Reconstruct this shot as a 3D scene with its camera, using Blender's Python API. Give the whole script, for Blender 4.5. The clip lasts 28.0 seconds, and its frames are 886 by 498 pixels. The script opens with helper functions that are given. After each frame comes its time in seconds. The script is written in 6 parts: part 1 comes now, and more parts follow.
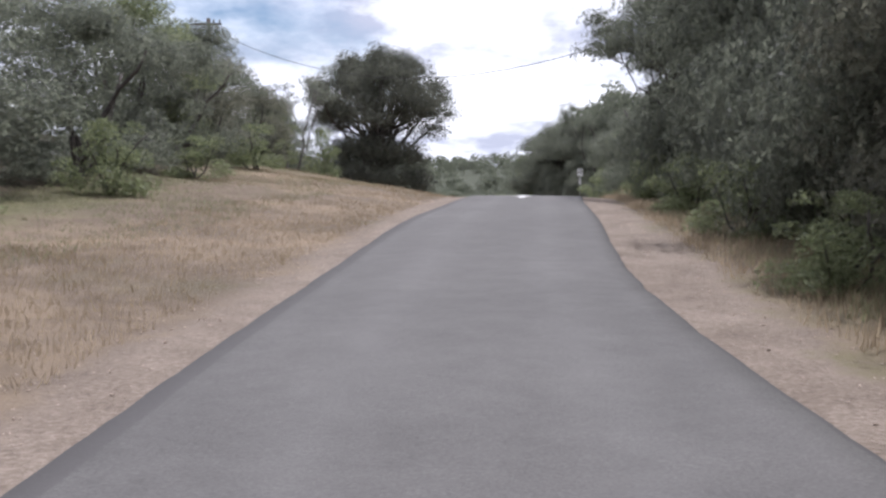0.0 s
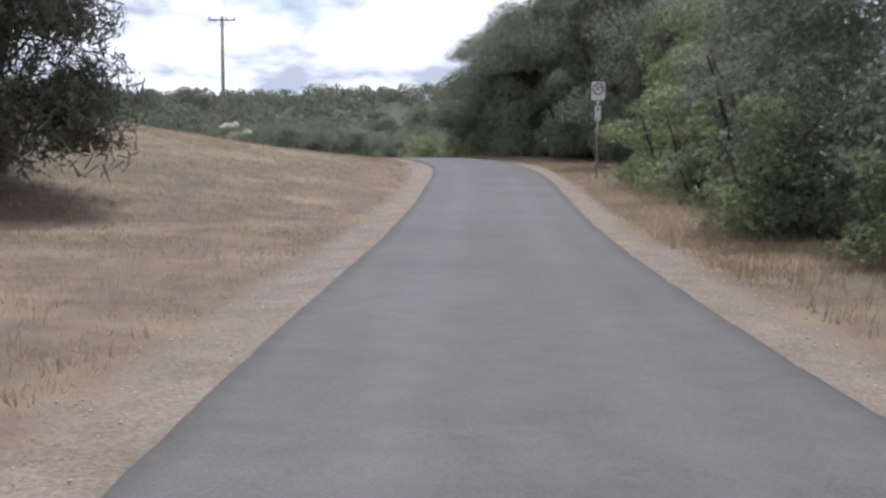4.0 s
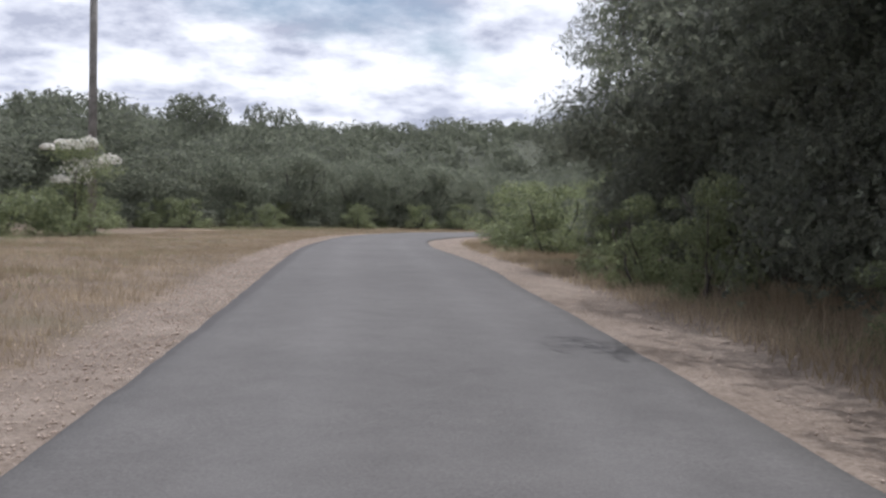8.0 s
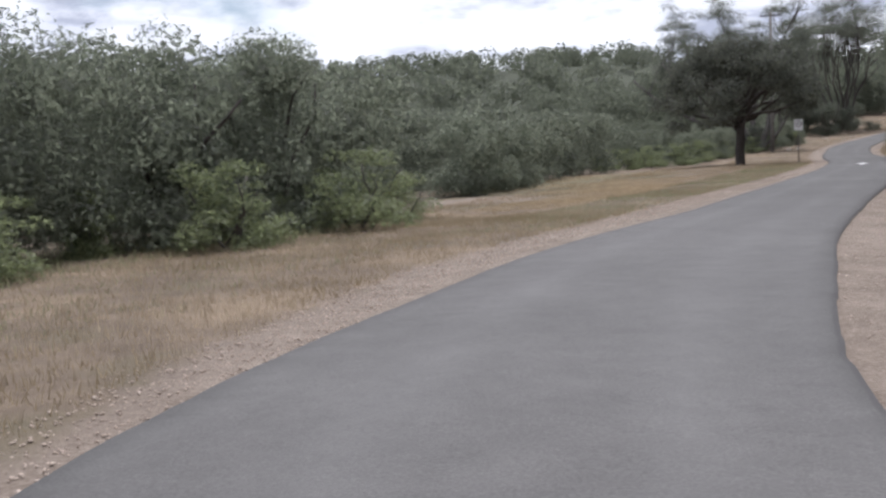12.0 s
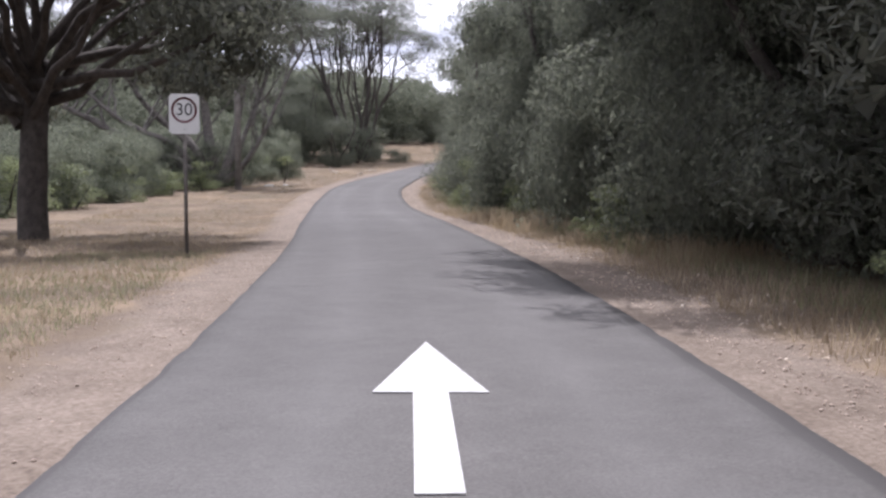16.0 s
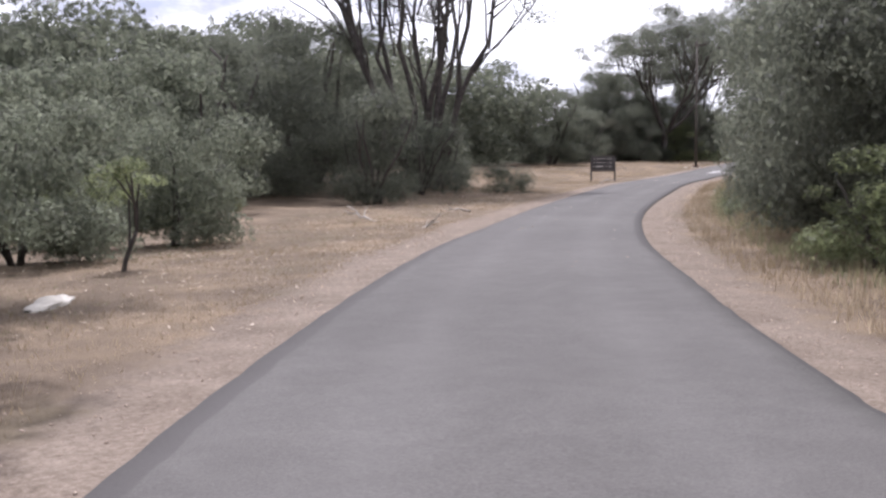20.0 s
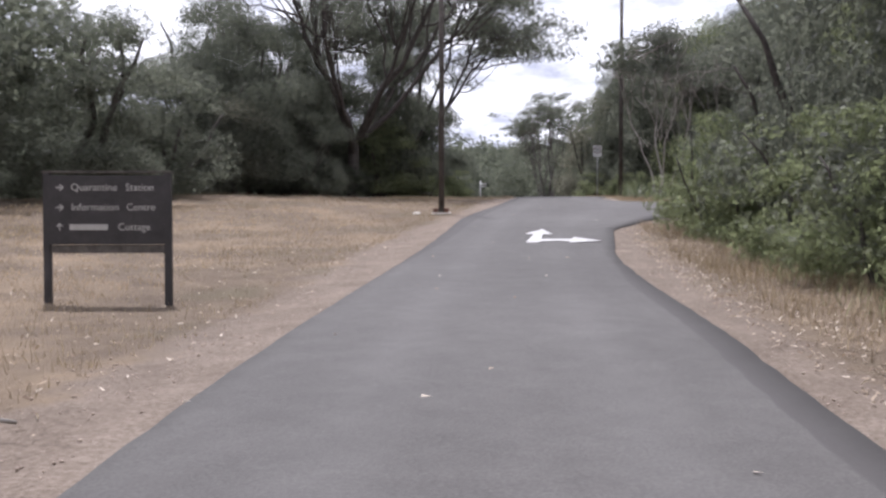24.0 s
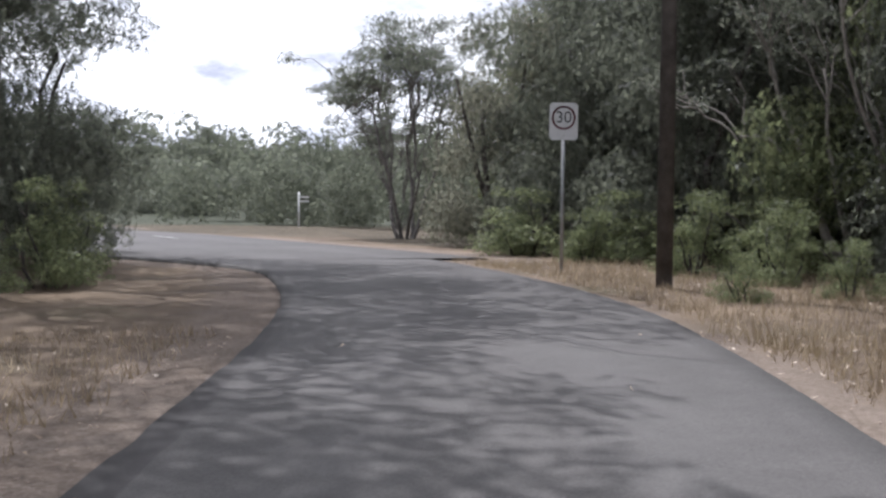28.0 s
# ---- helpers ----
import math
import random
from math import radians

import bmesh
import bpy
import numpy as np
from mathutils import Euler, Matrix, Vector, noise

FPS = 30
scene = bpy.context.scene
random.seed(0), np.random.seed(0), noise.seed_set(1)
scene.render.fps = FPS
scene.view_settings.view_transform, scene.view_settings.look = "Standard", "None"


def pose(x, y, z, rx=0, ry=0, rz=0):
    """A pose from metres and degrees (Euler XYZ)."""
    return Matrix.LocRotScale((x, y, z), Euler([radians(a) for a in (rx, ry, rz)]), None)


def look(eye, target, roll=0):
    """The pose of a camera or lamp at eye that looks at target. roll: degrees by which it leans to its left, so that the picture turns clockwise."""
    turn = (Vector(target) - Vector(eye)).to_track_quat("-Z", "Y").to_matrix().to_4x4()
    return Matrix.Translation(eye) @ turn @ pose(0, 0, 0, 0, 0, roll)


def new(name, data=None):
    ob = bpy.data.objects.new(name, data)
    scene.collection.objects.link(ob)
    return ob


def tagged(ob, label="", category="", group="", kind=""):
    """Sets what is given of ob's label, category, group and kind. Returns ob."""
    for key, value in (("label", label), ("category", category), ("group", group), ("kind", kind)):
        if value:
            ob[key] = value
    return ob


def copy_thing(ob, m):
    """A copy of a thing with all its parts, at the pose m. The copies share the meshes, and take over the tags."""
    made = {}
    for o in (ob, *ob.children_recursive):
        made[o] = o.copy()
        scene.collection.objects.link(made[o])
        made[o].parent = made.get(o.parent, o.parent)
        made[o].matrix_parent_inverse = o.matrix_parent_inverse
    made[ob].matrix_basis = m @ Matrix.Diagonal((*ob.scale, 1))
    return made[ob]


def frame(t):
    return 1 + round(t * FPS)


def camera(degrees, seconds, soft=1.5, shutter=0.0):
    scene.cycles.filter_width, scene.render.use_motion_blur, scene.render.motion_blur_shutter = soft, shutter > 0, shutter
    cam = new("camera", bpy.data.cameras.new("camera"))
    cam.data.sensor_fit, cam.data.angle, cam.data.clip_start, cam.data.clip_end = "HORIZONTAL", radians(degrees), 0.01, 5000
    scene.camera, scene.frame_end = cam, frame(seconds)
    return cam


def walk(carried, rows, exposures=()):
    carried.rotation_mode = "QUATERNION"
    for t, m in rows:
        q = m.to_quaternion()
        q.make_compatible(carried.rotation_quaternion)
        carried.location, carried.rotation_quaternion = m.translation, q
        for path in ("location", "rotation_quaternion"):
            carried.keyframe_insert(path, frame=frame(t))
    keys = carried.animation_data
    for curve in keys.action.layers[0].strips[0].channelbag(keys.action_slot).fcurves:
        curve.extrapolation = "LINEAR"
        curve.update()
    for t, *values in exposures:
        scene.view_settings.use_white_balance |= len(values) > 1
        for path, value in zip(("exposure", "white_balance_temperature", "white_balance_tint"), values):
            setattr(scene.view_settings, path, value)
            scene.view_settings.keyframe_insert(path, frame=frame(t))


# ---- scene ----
cam = camera(46.0, 28.0, soft=2.6)
PATH = [
    (0, (0.066, -0.016, 1.155), (0.062, 1.982, 1.066), 0.4),
    (0.5, (0.228, 6.878, 1.443), (0.255, 8.877, 1.378), 0.0),
    (1, (0.621, 13.669, 1.792), (0.695, 15.668, 1.755), 0.6),
    (1.5, (1.058, 20.366, 2.150), (1.185, 22.361, 2.099), 1.4),
    (2, (1.649, 27.015, 2.435), (1.820, 29.007, 2.365), 1.3),
    (2.5, (2.266, 33.554, 2.584), (2.438, 35.543, 2.478), 1.1),
    (3, (2.880, 39.986, 2.540), (3.053, 41.973, 2.385), 0.8),
    (3.5, (3.500, 46.227, 2.369), (3.674, 48.210, 2.170), 0.9),
    (4, (4.005, 52.532, 2.159), (4.124, 54.517, 1.946), 0.4),
    (4.5, (4.410, 58.876, 1.951), (4.519, 60.863, 1.749), 0.1),
    (5, (4.895, 65.228, 1.793), (5.064, 67.214, 1.622), -0.1),
    (5.5, (5.602, 71.553, 1.729), (5.851, 73.534, 1.611), -0.3),
    (6, (6.286, 77.856, 1.791), (6.511, 79.842, 1.728), 0.4),
    (6.5, (6.883, 84.058, 1.873), (7.068, 86.048, 1.823), 0.5),
    (7, (7.344, 90.084, 2.074), (7.428, 92.081, 2.016), 1.2),
    (7.5, (7.376, 96.057, 2.233), (7.331, 98.054, 2.136), 1.7),
    (8, (7.066, 101.933, 2.308), (6.920, 103.923, 2.169), 1.9),
    (8.5, (6.548, 107.676, 2.268), (6.313, 109.655, 2.095), 0.9),
    (9, (5.800, 113.300, 2.154), (5.497, 115.267, 1.959), -0.1),
    (9.5, (4.937, 118.929, 1.971), (4.599, 120.889, 1.766), -1.0),
    (10, (3.991, 124.601, 1.752), (3.654, 126.561, 1.542), -2.0),
    (10.5, (3.167, 130.380, 1.514), (2.883, 132.346, 1.279), -2.1),
    (11, (2.614, 136.198, 1.277), (2.433, 138.176, 1.047), -2.6),
    (11.5, (2.418, 142.012, 1.064), (2.399, 143.999, 0.839), -2.8),
    (12, (2.721, 147.754, 0.862), (2.918, 149.731, 0.634), -3.0),
    (12.5, (3.772, 153.368, 0.674), (4.275, 155.293, 0.473), -2.1),
    (13, (5.661, 158.751, 0.491), (6.443, 160.579, 0.273), -0.9),
    (13.5, (8.231, 163.893, 0.317), (9.195, 165.631, 0.092), -1.4),
    (14, (11.202, 168.864, 0.160), (12.252, 170.555, -0.041), -0.7),
    (14.5, (14.356, 173.759, 0.024), (15.438, 175.431, -0.163), -0.2),
    (15, (17.570, 178.639, -0.103), (18.655, 180.309, -0.292), 0.1),
    (15.5, (20.770, 183.539, -0.235), (21.838, 185.218, -0.436), 0.5),
    (16, (23.878, 188.494, -0.380), (24.906, 190.198, -0.579), 0.5),
    (16.5, (26.852, 193.436, -0.529), (27.835, 195.167, -0.720), 0.7),
    (17, (29.582, 198.609, -0.664), (30.505, 200.373, -0.847), 0.4),
    (17.5, (32.219, 203.836, -0.839), (33.079, 205.632, -1.023), -0.1),
    (18, (34.679, 209.134, -1.044), (35.500, 210.948, -1.229), -0.3),
    (18.5, (37.011, 214.484, -1.245), (37.816, 216.306, -1.426), -0.4),
    (19, (39.360, 219.893, -1.396), (40.175, 221.712, -1.562), -0.3),
    (19.5, (41.902, 225.366, -1.463), (42.758, 227.168, -1.608), -0.3),
    (20, (44.803, 230.874, -1.444), (45.730, 232.641, -1.574), -0.4),
    (20.5, (47.904, 236.319, -1.419), (48.917, 238.039, -1.539), 0.3),
    (21, (51.262, 241.648, -1.370), (52.348, 243.324, -1.480), -0.1),
    (21.5, (54.842, 246.837, -1.290), (56.003, 248.462, -1.400), 0.3),
    (22, (58.740, 251.811, -1.170), (60.013, 253.351, -1.269), 0.2),
    (22.5, (62.904, 256.506, -1.020), (64.255, 257.979, -1.108), 0.2),
    (23, (67.156, 260.977, -0.847), (68.534, 262.425, -0.926), 0.3),
    (23.5, (71.338, 265.280, -0.663), (72.721, 266.724, -0.736), 0.5),
    (24, (75.464, 269.311, -0.477), (76.893, 270.709, -0.551), -0.0),
    (24.5, (79.800, 273.258, -0.324), (81.291, 274.588, -0.410), -0.5),
    (25, (84.289, 276.999, -0.185), (85.828, 278.273, -0.272), -1.5),
    (25.5, (88.796, 280.492, 0.057), (90.354, 281.743, -0.027), -1.7),
    (26, (92.907, 283.771, 0.275), (94.479, 285.006, 0.211), -2.1),
    (26.5, (96.706, 286.717, 0.498), (98.289, 287.938, 0.464), -1.4),
    (27, (100.220, 289.373, 0.731), (101.811, 290.585, 0.693), -0.0),
    (27.5, (103.567, 291.855, 0.953), (105.165, 293.057, 0.912), 0.6),
    (28, (106.897, 294.262, 1.168), (108.497, 295.460, 1.103), 0.7),
]
EXPOSURES = [(0.0, 0.0, 5950, 16), (1.0, -0.32, 5950, 13), (2.0, -0.42, 5900, 12), (3.0, -0.12, 5850, 12), (6.0, -0.25, 5950, 13), (8.0, -0.32, 6000, 13), (10.0, -0.38, 6000, 14), (12.0, -0.22, 5950, 13),
             (15.5, 0.16, 6000, 18), (17.0, 0.4, 5980, 19.5), (18.0, 0.22, 6000, 19.5), (20.0, 0.22, 6050, 19.5), (24.0, 0.04, 6000, 17.5), (26.0, -0.1, 6050, 15), (28.0, 0.12, 5950, 14)]
walk(cam, [(t, look(eye, target, roll)) for t, eye, target, roll in PATH], EXPOSURES)

# ---- sky and sun ----
SUN_EL, SUN_AZ = radians(67.0), math.atan2(0.45, 0.89)      # azimuth from +y towards +x
sun = new("sun", bpy.data.lights.new("sun", "SUN"))
sun.data.energy, sun.data.angle, sun.data.color = 5.0, radians(0.6), (1.0, 0.97, 0.93)
sun.matrix_world = look((0, 0, 0), (-math.sin(SUN_AZ) * math.cos(SUN_EL), -math.cos(SUN_AZ) * math.cos(SUN_EL), -math.sin(SUN_EL)))

world = bpy.data.worlds.new("sky")
scene.world = world
world.use_nodes = True


def link_chain(nt, *pairs):
    for a, b in pairs:
        nt.links.new(a, b)


def build_sky():
    nt = world.node_tree
    n = nt.nodes
    n.clear()
    out, bg = n.new("ShaderNodeOutputWorld"), n.new("ShaderNodeBackground")
    sky = n.new("ShaderNodeTexSky")
    sky.sky_type, sky.sun_disc = "NISHITA", False
    sky.sun_elevation, sky.sun_rotation = SUN_EL, SUN_AZ
    co = n.new("ShaderNodeTexCoord")
    sep = n.new("ShaderNodeSeparateXYZ")
    up = n.new("ShaderNodeMath"); up.operation = "MAXIMUM"; up.inputs[1].default_value = 0.0
    add = n.new("ShaderNodeMath"); add.operation = "ADD"; add.inputs[1].default_value = 0.3
    dx = n.new("ShaderNodeMath"); dx.operation = "DIVIDE"
    dy = n.new("ShaderNodeMath"); dy.operation = "DIVIDE"
    com = n.new("ShaderNodeCombineXYZ"); com.inputs[2].default_value = 3.7
    cover = n.new("ShaderNodeTexNoise"); cover.inputs["Scale"].default_value = 1.3; cover.inputs["Detail"].default_value = 9; cover.inputs["Roughness"].default_value = 0.56
    shade = n.new("ShaderNodeTexNoise"); shade.inputs["Scale"].default_value = 3.0; shade.inputs["Detail"].default_value = 8; shade.inputs["Roughness"].default_value = 0.6
    r1 = n.new("ShaderNodeValToRGB"); r1.color_ramp.elements[0].position, r1.color_ramp.elements[1].position = 0.25, 0.39
    r2 = n.new("ShaderNodeValToRGB")
    r2.color_ramp.elements[0].position, r2.color_ramp.elements[0].color = 0.38, (6.6, 6.85, 7.9, 1)
    r2.color_ramp.elements[1].position, r2.color_ramp.elements[1].color = 0.55, (14.5, 14.5, 14.7, 1)
    mix = n.new("ShaderNodeMix"); mix.data_type = "RGBA"
    link_chain(nt, (co.outputs["Generated"], sep.inputs[0]), (sep.outputs[2], up.inputs[0]), (up.outputs[0], add.inputs[0]),
               (sep.outputs[0], dx.inputs[0]), (add.outputs[0], dx.inputs[1]), (sep.outputs[1], dy.inputs[0]), (add.outputs[0], dy.inputs[1]),
               (dx.outputs[0], com.inputs[0]), (dy.outputs[0], com.inputs[1]), (com.outputs[0], cover.inputs["Vector"]), (com.outputs[0], shade.inputs["Vector"]),
               (cover.outputs["Fac"], r1.inputs[0]), (shade.outputs["Fac"], r2.inputs[0]), (r1.outputs[0], mix.inputs["Factor"]),
               (sky.outputs[0], mix.inputs["A"]), (r2.outputs[0], mix.inputs["B"]), (mix.outputs["Result"], bg.inputs[0]), (bg.outputs[0], out.inputs[0]))
    bg.inputs[1].default_value = 0.1


build_sky()

# ---- materials ----


def base_material(name, rough=0.8, metal=0.0):
    m = bpy.data.materials.new(name)
    m.use_nodes = True
    nt = m.node_tree
    b = nt.nodes["Principled BSDF"]
    b.inputs["Roughness"].default_value, b.inputs["Metallic"].default_value = rough, metal
    b.inputs["Specular IOR Level"].default_value = 0.3
    return m, nt, b


def noise_node(nt, scale, detail=4, rough=0.55, coord=None):
    k = nt.nodes.new("ShaderNodeTexNoise")
    k.inputs["Scale"].default_value, k.inputs["Detail"].default_value, k.inputs["Roughness"].default_value = scale, detail, rough
    if coord:
        nt.links.new(coord, k.inputs["Vector"])
    return k


def ramp_node(nt, fac, stops):
    r = nt.nodes.new("ShaderNodeValToRGB")
    e = r.color_ramp.elements
    while len(e) < len(stops):
        e.new(0.5)
    for el, (p, c) in zip(e, stops):
        el.position, el.color = p, (*c, 1)
    nt.links.new(fac, r.inputs[0])
    return r.outputs[0]


def mix_col(nt, fac, a, b, mode="MIX"):
    m = nt.nodes.new("ShaderNodeMix")
    m.data_type, m.blend_type = "RGBA", mode
    for sock, v in (("Factor", fac), ("A", a), ("B", b)):
        if hasattr(v, "is_linked"):
            nt.links.new(v, m.inputs[sock])
        else:
            m.inputs[sock].default_value = v if isinstance(v, float) else (*v, 1)
    return m.outputs["Result"]


def math_node(nt, op, a, b=0.0, c=None, clamp=False):
    m = nt.nodes.new("ShaderNodeMath")
    m.operation, m.use_clamp = op, clamp
    for i, v in enumerate((a, b) if c is None else (a, b, c)):
        if hasattr(v, "is_linked"):
            nt.links.new(v, m.inputs[i])
        else:
            m.inputs[i].default_value = v
    return m.outputs[0]


def bump_from(nt, bsdf, height, strength, distance):
    k = nt.nodes.new("ShaderNodeBump")
    k.inputs["Strength"].default_value, k.inputs["Distance"].default_value = strength, distance
    nt.links.new(height, k.inputs["Height"])
    nt.links.new(k.outputs[0], bsdf.inputs["Normal"])


def plain(name, c1, c2, scale=3.0, rough=0.7, metal=0.0, fine=60.0, bump=0.15):
    """A surface of two mottled tones with fine grain."""
    m, nt, b = base_material(name, rough, metal)
    co = nt.nodes.new("ShaderNodeTexCoord").outputs["Object"]
    big, small = noise_node(nt, scale, 5, 0.6, co), noise_node(nt, fine, 3, 0.6, co)
    f = math_node(nt, "ADD", math_node(nt, "MULTIPLY", big.outputs["Fac"], 0.7), math_node(nt, "MULTIPLY", small.outputs["Fac"], 0.3))
    nt.links.new(ramp_node(nt, f, [(0.35, c1), (0.65, c2)]), b.inputs["Base Color"])
    bump_from(nt, b, small.outputs["Fac"], bump, 0.01)
    return m


def leaf_material(name, dark, mid, light, thin=0.25, spark=0.45, patch=None, lace=0.0, gap=0.485):
    """Leaves that differ one from another, with a little light through them."""
    m, nt, b = base_material(name, spark)
    geo = nt.nodes.new("ShaderNodeNewGeometry")
    inf = nt.nodes.new("ShaderNodeObjectInfo")
    big = noise_node(nt, 0.9, 3, 0.6, nt.nodes.new("ShaderNodeTexCoord").outputs["Object"])
    f = math_node(nt, "ADD", math_node(nt, "MULTIPLY", geo.outputs["Random Per Island"], 0.55), math_node(nt, "MULTIPLY", big.outputs["Fac"], 0.45))
    col = ramp_node(nt, f, [(0.27, dark), (0.5, mid), (0.76, light)])
    tint = mix_col(nt, math_node(nt, "MULTIPLY", inf.outputs["Random"], 0.35), col, tuple(0.75 * c for c in mid))
    if patch:
        wide = noise_node(nt, 0.3, 5, 0.65, nt.nodes.new("ShaderNodeTexCoord").outputs["Object"])
        tint = mix_col(nt, math_node(nt, "MULTIPLY", math_node(nt, "SUBTRACT", wide.outputs["Fac"], 0.42), 5.0, clamp=True), tint, patch)
    nt.links.new(tint, b.inputs["Base Color"])
    b.inputs["Specular IOR Level"].default_value = 0.24
    tr = nt.nodes.new("ShaderNodeBsdfTranslucent")
    nt.links.new(mix_col(nt, 1.0, tint, (2.3, 2.35, 2.2), "MULTIPLY"), tr.inputs[0])
    mx = nt.nodes.new("ShaderNodeMixShader")
    mx.inputs[0].default_value = thin
    out = nt.nodes["Material Output"]
    link_chain(nt, (b.outputs[0], mx.inputs[1]), (tr.outputs[0], mx.inputs[2]), (mx.outputs[0], out.inputs[0]))
    if lace:
        # gaps between the small leaves of a spray
        gaps = noise_node(nt, lace, 1, 0.5, nt.nodes.new("ShaderNodeTexCoord").outputs["Object"])
        cut = math_node(nt, "GREATER_THAN", gaps.outputs["Fac"], gap)
        clear, mx2 = nt.nodes.new("ShaderNodeBsdfTransparent"), nt.nodes.new("ShaderNodeMixShader")
        link_chain(nt, (cut, mx2.inputs[0]), (clear.outputs[0], mx2.inputs[1]), (mx.outputs[0], mx2.inputs[2]), (mx2.outputs[0], out.inputs[0]))
    return m


LEAF_DARK = leaf_material("leaf_dark", (0.052, 0.0555, 0.0455), (0.085, 0.089, 0.0715), (0.128, 0.133, 0.104), 0.6, 0.5, lace=44.0, gap=0.5)
LEAF_OLIVE = leaf_material("leaf_olive", (0.066, 0.0648, 0.0516), (0.1032, 0.1008, 0.0792), (0.15, 0.1464, 0.1152), 0.6, 0.55, lace=40.0, gap=0.5)
LEAF_MOSS = leaf_material("leaf_moss", (0.0624, 0.072, 0.0432), (0.1032, 0.1128, 0.0648), (0.1608, 0.1716, 0.096), 0.56, 0.5, lace=44.0, gap=0.5)
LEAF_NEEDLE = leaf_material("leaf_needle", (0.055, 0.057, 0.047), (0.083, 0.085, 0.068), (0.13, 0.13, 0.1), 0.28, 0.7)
LEAF_GREEN = leaf_material("leaf_green", (0.0732, 0.0842, 0.0451), (0.1196, 0.1342, 0.0732), (0.1952, 0.2111, 0.1196), 0.45, 0.5, lace=46.0, gap=0.5)
LEAF_EUC = leaf_material("leaf_euc", (0.0605, 0.0648, 0.0518), (0.0972, 0.1015, 0.081), (0.1512, 0.1544, 0.1242), 0.4, 0.55, lace=30.0)
LEAF_SCRUB = leaf_material("leaf_scrub", (0.067, 0.0735, 0.056), (0.105, 0.1125, 0.086), (0.154, 0.162, 0.126), 0.55, 0.6, lace=40.0, gap=0.48)
LEAF_FAR = leaf_material("leaf_far", (0.07, 0.076, 0.058), (0.096, 0.102, 0.078), (0.128, 0.134, 0.103), 0.44, 0.75, lace=15.0, gap=0.42)
FLOWER = plain("white_flower", (0.6, 0.57, 0.5), (0.78, 0.76, 0.7), 8)
GRASS_DRY = leaf_material("grass_dry", (0.16, 0.123, 0.091), (0.218, 0.172, 0.129), (0.29, 0.235, 0.18), 0.5, 0.8, patch=(0.15, 0.115, 0.076))
GRASS_GOLD = leaf_material("grass_gold", (0.27, 0.2, 0.128), (0.37, 0.285, 0.19), (0.48, 0.385, 0.27), 0.25, 0.8)
GRASS_GREEN = leaf_material("grass_green", (0.1, 0.1, 0.062), (0.134, 0.134, 0.082), (0.19, 0.182, 0.112), 0.5, 0.7)
STRAP = leaf_material("strap_leaf", (0.06, 0.075, 0.04), (0.13, 0.15, 0.085), (0.3, 0.32, 0.22), 0.2, 0.3)
BARK = plain("bark_dark", (0.035, 0.03, 0.027), (0.1, 0.085, 0.075), 6, 0.9, fine=40, bump=0.6)
BARK_GREY = plain("bark_grey", (0.065, 0.058, 0.053), (0.19, 0.172, 0.157), 5, 0.85, fine=30, bump=0.5)
BARK_MID = plain("bark_mid", (0.16, 0.14, 0.125), (0.4, 0.365, 0.33), 4, 0.85, fine=30, bump=0.4)
POLE_GREY = plain("pole_grey", (0.13, 0.12, 0.11), (0.27, 0.255, 0.24), 3, 0.9, fine=45, bump=0.4)
POLE_WOOD = plain("pole_wood", (0.05, 0.042, 0.036), (0.115, 0.1, 0.088), 4, 0.9, fine=50, bump=0.5)
METAL = plain("galvanised_steel", (0.28, 0.28, 0.28), (0.42, 0.42, 0.42), 12, 0.5, 0.7)
WHITE_SIGN = plain("sign_white", (0.5, 0.5, 0.49), (0.58, 0.575, 0.565), 9, 0.5)
SIGN_BLACK = plain("sign_black", (0.015, 0.015, 0.017), (0.03, 0.03, 0.03), 9, 0.5)
SIGN_RING = plain("sign_ring", (0.07, 0.018, 0.024), (0.115, 0.03, 0.038), 9, 0.5)
BOARD_BROWN = plain("board_dark", (0.045, 0.042, 0.042), (0.076, 0.07, 0.07), 5, 0.6)
BOARD_LETTER = plain("board_letter", (0.45, 0.43, 0.4), (0.55, 0.53, 0.5), 9, 0.6)
WIRE = plain("wire_black", (0.02, 0.02, 0.02), (0.04, 0.04, 0.04), 5, 0.6)
PAINT = plain("road_paint", (0.34, 0.33, 0.32), (0.52, 0.51, 0.5), 9, 0.7, fine=25)
STONE = plain("gravel_stone", (0.26, 0.2, 0.16), (0.5, 0.41, 0.34), 1.3, 0.9, fine=20)
LITTER = leaf_material("leaf_litter", (0.2, 0.14, 0.1), (0.4, 0.32, 0.24), (0.64, 0.56, 0.47), 0.1, 0.7)
ROCK = plain("pale_limestone", (0.4, 0.37, 0.32), (0.66, 0.62, 0.56), 3, 0.9, fine=14, bump=0.7)
BLOCK_RED = plain("block_red", (0.09, 0.045, 0.035), (0.17, 0.09, 0.07), 9, 0.85)
DEADWOOD = plain("dead_wood", (0.26, 0.24, 0.22), (0.5, 0.47, 0.43), 5, 0.85, fine=30, bump=0.4)


